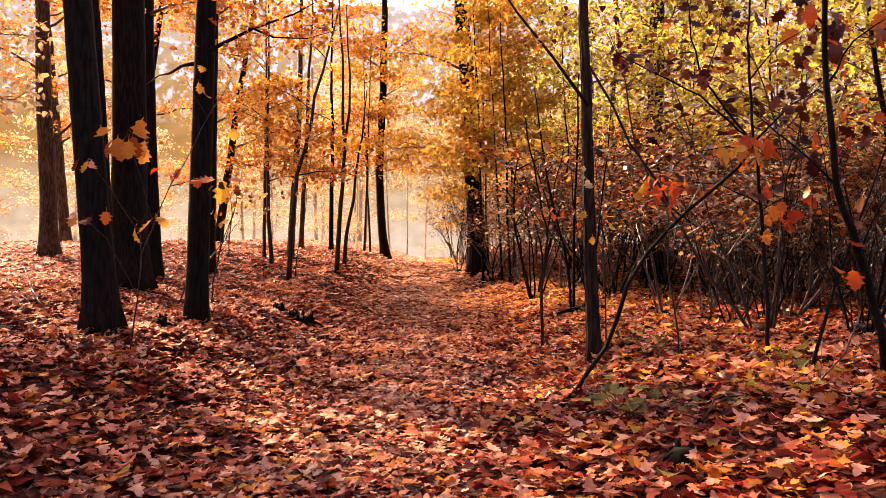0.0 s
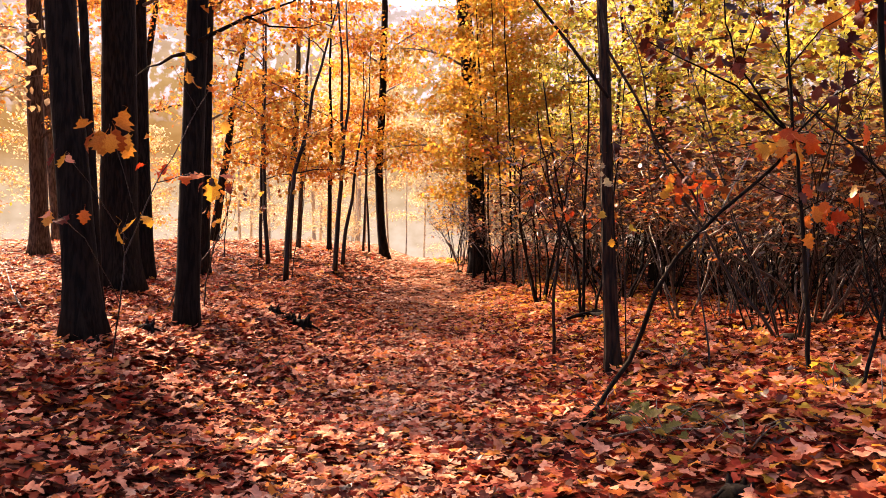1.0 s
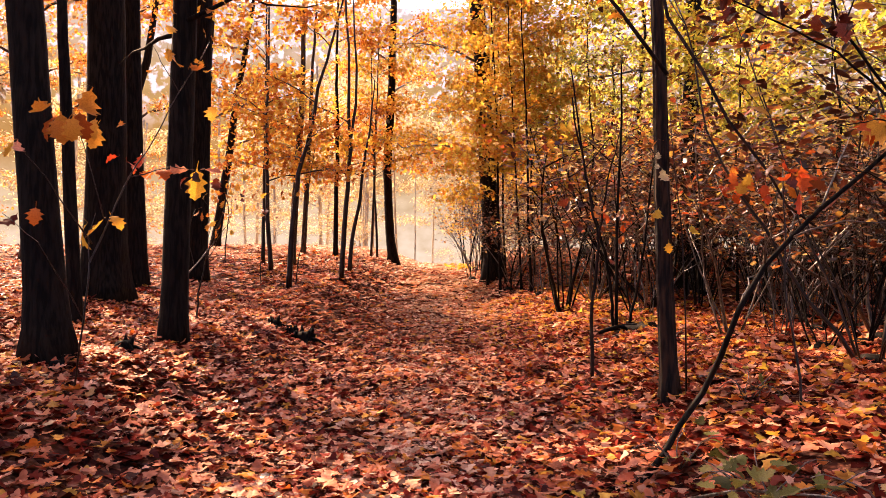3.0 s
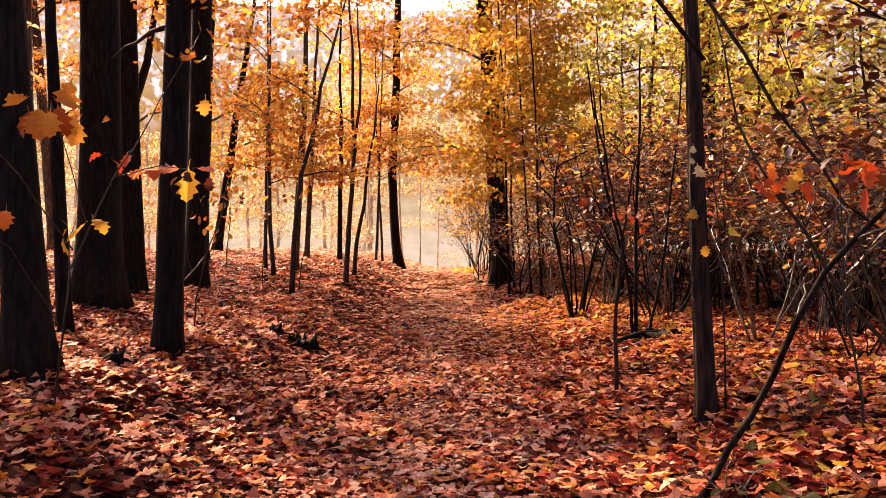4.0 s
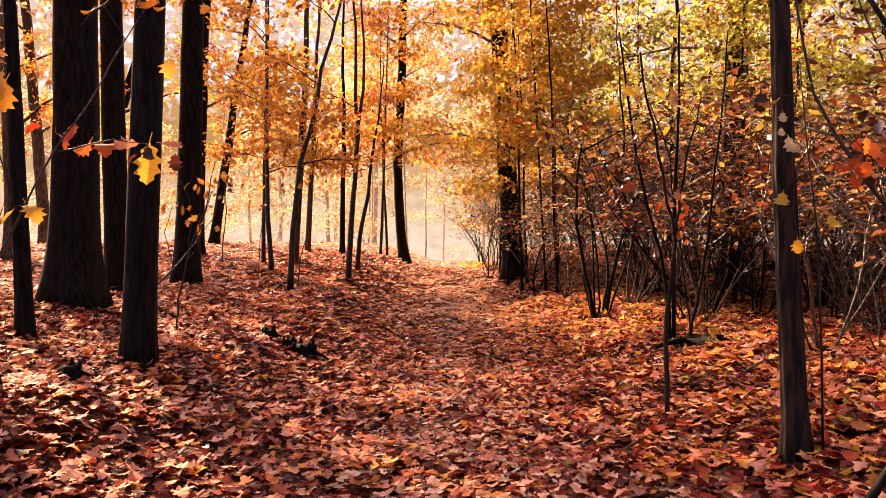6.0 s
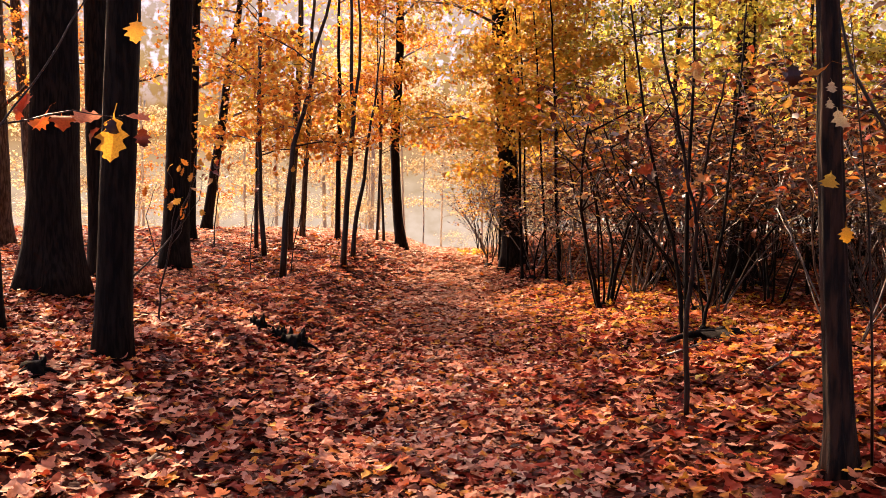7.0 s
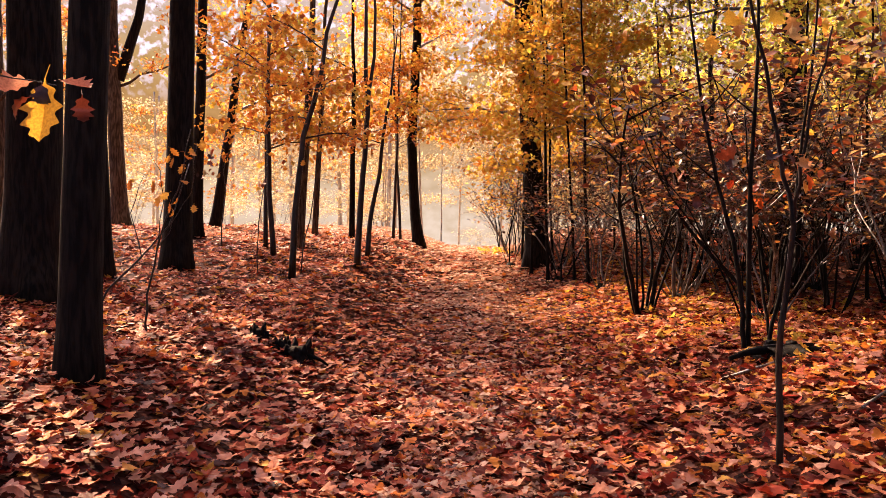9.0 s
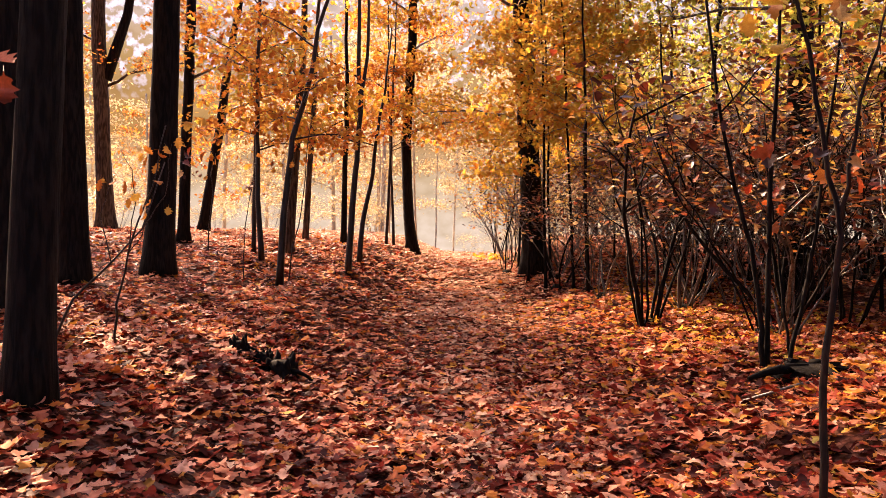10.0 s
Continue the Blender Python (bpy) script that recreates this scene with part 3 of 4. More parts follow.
def shrub(at, seed, stems, tall, splay, mat, label, per=8, leaf_size=0.085, r=0.019, group="shrubs of the thicket", bare=0.9, spread=0.17, twiggy=True, wood=None):
    """A clump of crooked forking stems from one stool, with sparse leaves in flat sprays above."""
    rng = random.Random(seed)
    root = thing("shrub", (at[0], at[1], level(*at)), label, "shrub", group)
    ends = []
    for k in range(stems):
        a = 6.283 * k / stems + rng.uniform(-0.5, 0.5)
        out = splay * rng.uniform(0.15, 0.75)
        foot = Vector((math.cos(a) * rng.uniform(0.03, 0.13), math.sin(a) * rng.uniform(0.03, 0.13), -0.06))
        line = wander(foot, (math.cos(a) * out, math.sin(a) * out, 1), tall * rng.uniform(0.65, 1.1), 11, rng, 0.03, 0.11)
        r0 = r * rng.choice((0.5, 0.7, 0.8, 1.0, 1.5))
        s = Shape().tube(line, taper(r0, r0 * 0.3, 12), 4)
        for j in range(4):
            i = rng.randint(4, 10)
            b = rng.uniform(0, 6.283)
            fork = wander(line[i], (math.cos(b), math.sin(b), rng.uniform(0.3, 1.2)), tall * rng.uniform(0.18, 0.42), 5, rng, 0.05, 0.16)
            s.tube(fork, taper(r0 * 0.45, r0 * 0.14, 6), 3)
            for q in (2, 3, 4):
                b = rng.uniform(0, 6.283)
                twig = wander(fork[q], (math.cos(b), math.sin(b), rng.uniform(-0.2, 0.6)), rng.uniform(0.15, 0.45), 3, rng, 0.0, 0.2)
                if twiggy:
                    s.tube(twig, taper(r0 * 0.2, r0 * 0.08, 4), 3)
                ends += [e for e in (twig[-1], twig[1]) if e.z > bare]
            ends.append(fork[-1])
        part("stem", s.mesh("stem", wood or TWIG), root)
    stool = Shape().tube([(0, 0, -0.1), (0, 0, 0.03), (0, 0, 0.09)], [0.16, 0.13, 0.06], 9, lambda i, a: 1 + 0.2 * math.sin(3 * a + seed))
    part("stool", stool.mesh("stool", BARK), root)
    part("foliage", sprays("foliage", ends, per, spread, leaf_size, mat, seed, PLAIN, flat=0.25, droop=0.12, wild=0.28), root, kind="stuff")
    return root


HAZEL = "many-stemmed shrub with sparse russet leaves at the path's edge"
shrub((1.85, 17.5), 101, 8, 3.3, 1.0, RUSSET, HAZEL, 2, 0.1, 0.03, wood=BARK)
for k, spot in enumerate(((1.19, 23.5), (2.61, 18.6), (4.2, 16.8), (5.1, 15.2), (3.4, 16.7), (4.9, 11.8), (3.1, 20.2))):
    shrub(spot, 210 + k, (6, 8, 7, 9, 6, 8, 7)[k], (2.4, 3.0, 3.4, 2.8, 3.6, 3.0, 3.3)[k], (0.7, 1.1, 0.9, 1.2, 0.7, 1.1, 1.0)[k], RUSSET, HAZEL, 3, 0.11, (0.02, 0.026, 0.024, 0.02, 0.028, 0.024, 0.024)[k], wood=(BARK, TWIG)[k % 2], bare=1.3)
DENSE = "many-stemmed bare shrub with russet and yellow leaves in the thicket"


def glade(x, y):
    """Whether a place lies in the small sunlit opening in the thicket's front."""
    return x < 4.6 and 12.8 < y < 15.8


spots = scatter(9, 72, 2.4, 15, 8.5, 28, lambda x, y: x > 2.7 + 0.03 * (y - 9) and not glade(x, y) and (x - 2.3) ** 2 + (y - 13.4) ** 2 > 1.5 and (x - 1.85) ** 2 + (y - 17.5) ** 2 > 1.5)
# mostly dark bark; the streaked one stands in for stems with sunlit rims
for k in range(4):
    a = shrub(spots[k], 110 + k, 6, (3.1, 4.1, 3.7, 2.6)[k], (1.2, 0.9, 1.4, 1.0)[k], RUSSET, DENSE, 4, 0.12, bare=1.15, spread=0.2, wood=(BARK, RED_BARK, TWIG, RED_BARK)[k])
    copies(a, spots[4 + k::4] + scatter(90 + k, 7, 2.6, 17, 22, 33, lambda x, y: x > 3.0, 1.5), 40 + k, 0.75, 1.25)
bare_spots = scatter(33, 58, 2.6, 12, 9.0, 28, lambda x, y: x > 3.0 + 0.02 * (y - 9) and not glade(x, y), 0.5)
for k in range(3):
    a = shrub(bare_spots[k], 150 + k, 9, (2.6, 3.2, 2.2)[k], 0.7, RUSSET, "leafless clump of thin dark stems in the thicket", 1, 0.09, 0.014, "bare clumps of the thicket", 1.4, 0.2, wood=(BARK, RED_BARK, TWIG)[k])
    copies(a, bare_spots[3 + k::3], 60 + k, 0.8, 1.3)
deep = scatter(95, 9, 5, 30, 24, 42, lambda x, y: x > 5.5, 3) + scatter(96, 18, 2.4, 9, 28, 44, lambda x, y: x > 2.5 + 0.05 * (y - 28), 1.2)
a = shrub(deep[0], 160, 8, 3.4, 1.2, RUSSET, "dense dark shrub deep in the thicket", 3, 0.22, 0.016, "shrubs of the thicket", 0.3, 0.26, False)
copies(a, deep[1:], 66, 0.9, 1.3)
edge = [(1.75, 21.0), (1.7, 22.2), (1.3, 24.6), (3.0, 15.6), (2.9, 19.2), (2.4, 21.4), (0.3, 28.3), (0.4, 29.6), (1.0, 27.4), (1.5, 25.6)]
a = shrub(edge[0], 130, 7, 2.8, 0.6, RUSSET, "many-stemmed shrub beside the path", 3, 0.085)
copies(a, edge[1:], 50, 0.8, 1.1)


for k, spot in enumerate(((0.25, 27.0), (0.05, 30.4), (0.5, 28.4))):
    shrub(spot, 240 + k, 6, (3.2, 3.6, 3.0)[k], 0.5, GOLD, "slim shrub with thin golden leaves beside the path", 4, 0.1, 0.018, "shrubs of the thicket", 0.5, 0.2, wood=BARK)


bushes = scatter(21, 11, -24, -3.5, 31, 48, lambda x, y: x < -3.2 - 0.05 * (y - 30), 4) + scatter(22, 5, 1.4, 4, 30, 44, lambda x, y: True, 2)
# bushes here and in the hedge get their mist from the leaf colour
a = shrub(bushes[0], 140, 6, 2.2, 0.8, PALE_HAZED, "small bush in the clearing, its yellow leaves paled for haze", 5, 0.12, 0.01, "bushes in the clearing", 0.3, 0.25, False)
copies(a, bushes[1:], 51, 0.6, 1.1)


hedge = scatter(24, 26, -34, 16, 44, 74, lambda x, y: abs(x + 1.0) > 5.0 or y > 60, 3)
a = shrub(hedge[0], 141, 5, 2.4, 0.9, PALE_HAZED, "yellow bush deep in the misty wood, leaves paled for haze", 3, 0.14, 0.012, "bushes in the clearing", 0.2, 0.3, False)
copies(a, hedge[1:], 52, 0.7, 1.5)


# ---- a pale glowing distance far behind the wood, with the clearing's mist painted in ----
def backdrop_material():
    m, n, l, p = material("glowing_mist_backdrop")
    n.remove(p)
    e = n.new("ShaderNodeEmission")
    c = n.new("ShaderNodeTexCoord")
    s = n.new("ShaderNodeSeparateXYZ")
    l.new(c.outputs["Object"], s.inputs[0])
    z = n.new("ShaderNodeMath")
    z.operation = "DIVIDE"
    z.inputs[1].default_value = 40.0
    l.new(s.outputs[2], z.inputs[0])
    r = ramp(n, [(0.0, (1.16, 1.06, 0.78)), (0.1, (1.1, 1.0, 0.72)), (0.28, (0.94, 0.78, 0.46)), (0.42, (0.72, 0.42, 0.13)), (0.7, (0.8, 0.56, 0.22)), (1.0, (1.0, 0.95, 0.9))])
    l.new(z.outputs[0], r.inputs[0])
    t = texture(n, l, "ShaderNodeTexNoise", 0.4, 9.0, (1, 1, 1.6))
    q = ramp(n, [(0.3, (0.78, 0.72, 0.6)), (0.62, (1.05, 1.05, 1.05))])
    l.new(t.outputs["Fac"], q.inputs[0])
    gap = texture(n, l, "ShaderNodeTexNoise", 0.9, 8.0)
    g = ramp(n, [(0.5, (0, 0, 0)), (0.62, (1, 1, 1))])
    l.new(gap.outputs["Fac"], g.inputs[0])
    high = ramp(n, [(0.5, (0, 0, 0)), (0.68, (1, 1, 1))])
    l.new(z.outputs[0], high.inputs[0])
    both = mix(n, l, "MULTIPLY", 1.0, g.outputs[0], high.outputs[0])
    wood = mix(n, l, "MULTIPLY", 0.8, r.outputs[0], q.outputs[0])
    # bright sky gaps mixed into the colour above the painted haze
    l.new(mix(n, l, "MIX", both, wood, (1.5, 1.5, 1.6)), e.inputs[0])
    # the surface itself glows to give the mist its brightness
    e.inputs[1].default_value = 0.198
    l.new(e.outputs[0], n["Material Output"].inputs[0])
    return m


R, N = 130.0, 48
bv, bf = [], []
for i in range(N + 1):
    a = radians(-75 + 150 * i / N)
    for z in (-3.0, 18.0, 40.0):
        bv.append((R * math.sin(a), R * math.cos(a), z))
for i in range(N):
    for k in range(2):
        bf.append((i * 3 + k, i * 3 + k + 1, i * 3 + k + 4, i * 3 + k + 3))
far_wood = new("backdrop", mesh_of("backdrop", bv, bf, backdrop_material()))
tagged(far_wood, "glowing backdrop painted as pale misty autumn woodland in the far distance", "backdrop", kind="structure")


# ---- fallen leaves ----
def litter(name, label, x0, x1, y0, y1, density, templates, size, seed, lift=0.03, tilt=0.3, mat=LITTER, bell=False):
    """Fallen leaves strewn over a stretch of floor."""
    g = np.random.default_rng(seed)
    n = int((x1 - x0) * (y1 - y0) * density)
    x, y = g.uniform(x0, x1, n), g.uniform(y0, y1, n)
    if bell:
        x = np.clip(g.normal((x0 + x1) / 2, (x1 - x0) / 5, n), x0, x1)
    # the stretches run into one another with ragged edges
    x, y = x + g.normal(0, 0.12 if bell else 0.6, n), y + g.normal(0, 0.8, n)
    z = height(x, y) + rough(x, y) + g.uniform(0.0, lift, n)
    me = leaves(name, templates, np.stack([x, y, z], -1), g.uniform(0, 6.283, n), g.normal(0, tilt, n), g.normal(0, tilt, n), size * g.uniform(0.55, 1.3, n), mat)
    return tagged(new(name, me), label, "leaf litter", kind="stuff")


LITTER_LABEL = "curled brown and rust oak leaves lying thick on the floor"
litter("leaf_litter", "leaves under the fresh fall, darkened for the shade between them", -9, 9, -3, 17, 75, JAGGED, 0.17, 204, 0.015, 0.12, SHADE_LITTER)
litter("leaf_litter", LITTER_LABEL, -5.5, 5.5, -3, 2.4, 130, JAGGED, 0.145, 207, 0.04, 0.15)
litter("leaf_litter", LITTER_LABEL, -4.5, 4.5, 2.4, 10, 215, LOBED, 0.138, 201, 0.06, 0.14)
litter("leaf_litter", LITTER_LABEL, -5.5, 4.5, 10, 17, 215, LOBED, 0.138, 208, 0.06, 0.14)
# these pale fragments also brighten the path for the open sky above
litter("leaf_litter", "pale trodden leaf fragments along the path", -2.0, 1.1, 2.4, 27, 52, JAGGED, 0.1, 223, 0.09, 0.2, DRY_HAZED, True)
# sunlight and mist on the far path, put into the leaf colour
litter("leaf_litter", "leaves paled for sun and mist on the path below the arch", -1.9, 0.4, 20, 32, 150, JAGGED, 0.14, 224, 0.09, 0.15, DRY_HAZED)
BRIGHT = "golden and orange leaves freshly fallen along the thicket's foot, doubling as sun patches"
litter("leaf_litter", BRIGHT, 0.5, 4.0, 4, 22, 11, LOBED, 0.11, 220, 0.09, 0.25, GOLD, True)
# gold strewn thicker here to brighten the sun patches by colour
litter("leaf_litter", BRIGHT, 0.4, 4.4, 14, 22, 26, LOBED, 0.12, 225, 0.09, 0.2, GOLD)
litter("leaf_litter", BRIGHT, 0.2, 4.2, 4, 22, 18, LOBED, 0.11, 221, 0.09, 0.25, ORANGE, True)
litter("leaf_litter", LITTER_LABEL, -11, -5.5, 3, 17, 115, JAGGED, 0.16, 205, 0.06, 0.2)
litter("leaf_litter", LITTER_LABEL, 4.5, 10, 3, 17, 100, JAGGED, 0.16, 206, 0.06, 0.2)
litter("leaf_litter", LITTER_LABEL, -6, 4, 17, 29, 125, JAGGED, 0.15, 203, 0.06, 0.2)
# leaf colour paled for the far haze, here and beyond y 42
litter("leaf_litter", "leaves paled for haze where the path leaves the trees", -8, 4, 26, 42, 60, JAGGED, 0.16, 222, 0.06, 0.2, DRY_HAZED)
litter("leaf_litter", LITTER_LABEL, -17, -6, 17, 34, 50, JAGGED, 0.17, 209, 0.05, 0.2)
litter("leaf_litter", LITTER_LABEL, 4, 12, 17, 30, 40, JAGGED, 0.17, 210, 0.05, 0.2)
litter("leaf_litter", LITTER_LABEL, -10, 5, 42, 54, 30, JAGGED, 0.19, 211, 0.05, 0.2, DRY_HAZED)


# ---- close saplings, with leaves that can be told apart ----
def leaf_mesh(k, mat):
    tv, tf = FINE[k]
    return mesh_of("leaf", tv.tolist(), tf, mat)


LEAF = {m.name: [leaf_mesh(k, m) for k in range(6)] for m in (ORANGE, SCARLET, YELLOW, RUSSET, FRESH, LITTER, GOLD, MAROON, LIME, PALE_HAZED)}


def set_leaf(parent, at, size, yaw, pitch, roll, mat, seed=0, label=""):
    ob = part("leaf", LEAF[mat.name][seed % 6], parent, label)
    ob.matrix_local = pose(*at, roll, pitch, yaw) @ Matrix.Scale(size, 4)
    return ob


def close_sapling(foot, stems, twigs, clusters, label, seed, bark=None):
    """A thin sapling: stem lines and twigs as (points, thickness), then clusters of large leaves as (point, count, spread, size, material)."""
    rng = random.Random(seed)
    x, y = foot
    base = Vector((x, y, level(x, y)))
    root = thing("sapling", base, label, "sapling", "saplings close to the path")
    wood = []
    for group, name in ((stems, "stem"), (twigs, "twig")):
        for pts, r in group:
            fine = [Vector(pts[0]) - base - Vector((0, 0, 0.15))] if name == "stem" else []
            for a, b in zip(pts, pts[1:]):
                fine += bent(Vector(a) - base, Vector(b) - base, 0, 3, rng, 0.012)[:-1]
            fine.append(Vector(pts[-1]) - base)
            wood.append((part(name, Shape().tube(fine, taper(r, r * 0.4, len(fine)), 7).mesh(name, bark or RED_BARK), root), fine))
    for at, count, spread, size, mat in clusters:
        bearer = min(wood, key=lambda w: min((p - Vector(at) + base).length for p in w[1]))[0] if twigs else root
        for k in range(count):
            o = Vector((rng.gauss(0, spread), rng.gauss(0, spread), rng.gauss(0, spread * 0.5)))
            set_leaf(bearer, Vector(at) - base + o, size * rng.uniform(0.75, 1.2), rng.gauss(-90, 70), rng.gauss(55, 25), rng.gauss(0, 30), mat, rng.randint(0, 5))
    return root


# slender sapling that leans across the trunks on the bank
bending = close_sapling((-3.16, 8.37), [(((-3.16, 8.37, 0.45), (-3.02, 8.25, 1.1), (-3.0, 8.3, 1.55), (-2.85, 8.7, 2.26), (-2.72, 8.9, 2.6), (-2.57, 9.1, 3.05), (-2.3, 9.1, 3.5)), 0.009)],
              [(((-2.85, 8.7, 2.26), (-2.6, 9.0, 2.38), (-2.4, 9.2, 2.36)), 0.006), (((-3.0, 8.3, 1.55), (-3.1, 8.5, 1.8), (-3.05, 8.52, 1.95)), 0.005),
               (((-3.0, 8.35, 1.7), (-3.2, 8.0, 2.2), (-3.28, 7.7, 2.42)), 0.006), (((-2.95, 8.45, 1.9), (-3.1, 8.4, 2.5), (-3.2, 8.42, 2.8)), 0.005),
               (((-3.02, 8.25, 1.1), (-3.15, 7.8, 1.7), (-3.25, 7.5, 1.9)), 0.005), (((-2.57, 9.1, 3.05), (-2.7, 9.0, 3.3), (-2.75, 8.9, 3.45)), 0.004)],
              [((-2.45, 9.2, 2.36), 3, 0.09, 0.17, RUSSET), ((-2.8, 9.1, 2.42), 6, 0.1, 0.17, SCARLET), ((-3.05, 8.52, 1.88), 3, 0.05, 0.21, YELLOW),
               ((-3.3, 7.7, 2.42), 2, 0.06, 0.16, LITTER), ((-3.15, 8.42, 2.76), 10, 0.14, 0.24, ORANGE), ((-3.23, 7.5, 1.88), 4, 0.1, 0.15, LITTER),
               ((-2.3, 9.1, 3.5), 6, 0.26, 0.15, ORANGE), ((-2.7, 8.95, 3.4), 4, 0.22, 0.14, ORANGE), ((-2.6, 9.05, 3.0), 2, 0.2, 0.14, ORANGE)],
              "slender bending sapling with a few large orange oak leaves", 301)
for at, size, yaw, pitch, roll, mat in (((-2.42, 9.15, 2.38), 0.3, -88, 80, 5, YELLOW), ((-2.5, 9.18, 2.37), 0.2, 190, 12, 25, LITTER), ((-2.36, 9.15, 2.37), 0.17, -10, 15, 20, LITTER), ((-3.27, 7.68, 2.42), 0.15, -100, 60, 10, YELLOW)):
    set_leaf(bending, Vector(at) - bending.location, size, yaw, pitch, roll, mat, 3)
# twiggy sapling between the two old trunks
close_sapling((-4.5, 13.7), [(((-4.5, 13.7, 0.6), (-4.29, 13.77, 1.1), (-3.98, 13.89, 1.45), (-3.77, 14.1, 1.77), (-3.63, 14.32, 2.45)), 0.016)],
              [(((-3.98, 13.89, 1.45), (-4.1, 13.9, 1.9), (-4.0, 14.0, 2.3)), 0.007), (((-3.77, 14.1, 1.77), (-3.5, 14.0, 2.1), (-3.4, 13.9, 2.6)), 0.006)],
              [((-3.63, 14.32, 2.45), 4, 0.2, 0.12, RUSSET), ((-3.4, 13.9, 2.6), 4, 0.2, 0.12, ORANGE), ((-4.0, 14.0, 2.3), 5, 0.12, 0.13, ORANGE)], "twiggy leaning sapling beside an old trunk", 302)
close_sapling((-3.93, 13.9), [([(-3.93, 13.9, 0.62), (-3.93, 13.9, 1.05), (-3.82, 13.9, 1.53), (-3.72, 13.9, 1.86), (-3.59, 13.9, 2.15), (-3.46, 13.9, 2.77)], 0.014)], [([(-3.82, 13.9, 1.53), (-3.68, 13.9, 1.72), (-3.62, 13.9, 1.96)], 0.006), ([(-3.82, 13.9, 1.53), (-3.75, 13.9, 2.01), (-3.78, 13.89, 2.34), (-3.89, 13.89, 2.53)], 0.006)], [((-3.46, 13.9, 2.77), 4, 0.2, 0.12, ORANGE), ((-3.59, 13.9, 2.15), 4, 0.12, 0.12, ORANGE), ((-3.62, 13.9, 1.96), 3, 0.1, 0.12, ORANGE), ((-3.89, 13.89, 2.53), 3, 0.16, 0.12, ORANGE)],
              "twiggy forked sapling with yellow leaves on the bank", 309)
close_sapling((-4.01, 21.4), [([(-4.01, 21.4, 0.88), (-4.01, 21.4, 0.78), (-3.94, 21.4, 1.51), (-3.82, 21.4, 1.95), (-3.72, 21.4, 2.68), (-3.67, 21.39, 3.41), (-3.55, 21.39, 4.14)], 0.016)], [], [((-3.55, 21.39, 4.14), 12, 0.3, 0.12, ORANGE)], "thin crooked sapling beside a slim trunk", 310)
close_sapling((-6.68, 24.89), [([(-6.68, 24.89, 1.45), (-6.68, 24.89, 1.47), (-6.67, 24.89, 1.96), (-6.58, 24.91, 2.74), (-6.64, 24.91, 3.16), (-6.53, 24.92, 3.66)], 0.022)], [], [((-6.53, 24.92, 3.66), 14, 0.35, 0.14, ORANGE), ((-6.64, 24.91, 3.16), 6, 0.25, 0.14, RUSSET)], "thin sapling with brown leaves on the bank", 311)
close_sapling((-4.7, 20.91), [([(-4.7, 20.91, 0.91), (-4.7, 20.91, 0.87), (-4.72, 20.91, 1.21), (-4.69, 20.92, 1.93), (-4.57, 20.93, 2.65), (-4.52, 20.94, 3.06)], 0.014)], [], [((-4.52, 20.94, 3.06), 14, 0.3, 0.13, ORANGE), ((-4.57, 20.93, 2.65), 5, 0.2, 0.13, RUSSET)], "thin sapling with brown leaves on the bank", 312)
# red-leaved sapling in the thicket's front
close_sapling((2.84, 7.03), [(((2.84, 7.03, 0.55), (2.8, 7.03, 1.32), (2.77, 7.02, 1.79), (2.74, 7.03, 2.31), (2.7, 7.03, 2.52), (2.67, 7.03, 3.01), (2.66, 7.05, 3.37), (2.7, 7.08, 3.9)), 0.02)],
              [(((2.7, 7.03, 2.5), (2.58, 7.03, 2.62), (2.25, 7.0, 3.04), (2.17, 7.0, 3.35), (2.14, 7.0, 3.7)), 0.012), (((2.7, 7.03, 2.48), (2.58, 7.03, 2.58), (2.27, 7.05, 2.88), (1.83, 7.05, 3.1), (1.55, 7.05, 3.25)), 0.011),
               (((2.72, 7.03, 2.5), (3.02, 7.05, 2.8), (3.33, 7.1, 2.97)), 0.01), (((2.72, 7.03, 2.44), (3.0, 6.9, 2.4), (3.35, 6.8, 2.46)), 0.007), (((2.73, 7.03, 2.42), (2.4, 6.8, 2.42), (2.1, 6.7, 2.36)), 0.007),
               (((2.76, 7.02, 1.9), (2.9, 6.9, 2.0), (3.05, 6.8, 1.95)), 0.006), (((2.76, 7.02, 1.95), (2.4, 6.95, 2.12), (2.0, 6.9, 2.14)), 0.006), (((2.27, 7.0, 3.0), (2.4, 7.0, 3.35), (2.45, 7.0, 3.6)), 0.006), (((2.67, 7.03, 3.01), (2.9, 7.0, 3.3), (3.15, 7.0, 3.45)), 0.007)],
              [((2.62, 6.95, 2.46), 14, 0.13, 0.16, SCARLET), ((2.5, 6.9, 2.42), 6, 0.12, 0.16, ORANGE), ((1.62, 7.03, 3.18), 12, 0.13, 0.13, MAROON), ((2.22, 7.0, 3.1), 8, 0.08, 0.13, MAROON), ((3.1, 7.0, 3.42), 18, 0.2, 0.16, MAROON),
               ((3.2, 7.0, 3.45), 5, 0.15, 0.16, SCARLET), ((2.92, 7.03, 2.9), 8, 0.12, 0.14, MAROON), ((3.3, 6.85, 2.48), 10, 0.16, 0.16, MAROON), ((2.0, 6.92, 2.13), 6, 0.12, 0.14, SCARLET), ((2.85, 6.95, 2.0), 7, 0.12, 0.14, SCARLET),
               ((2.95, 6.9, 1.8), 4, 0.1, 0.14, SCARLET), ((2.4, 7.0, 2.15), 7, 0.2, 0.13, RUSSET), ((2.45, 7.0, 3.5), 8, 0.2, 0.13, RUSSET), ((2.15, 7.0, 3.6), 7, 0.15, 0.13, MAROON)], "forked sapling with scarlet and maroon oak leaves", 303, BARK)
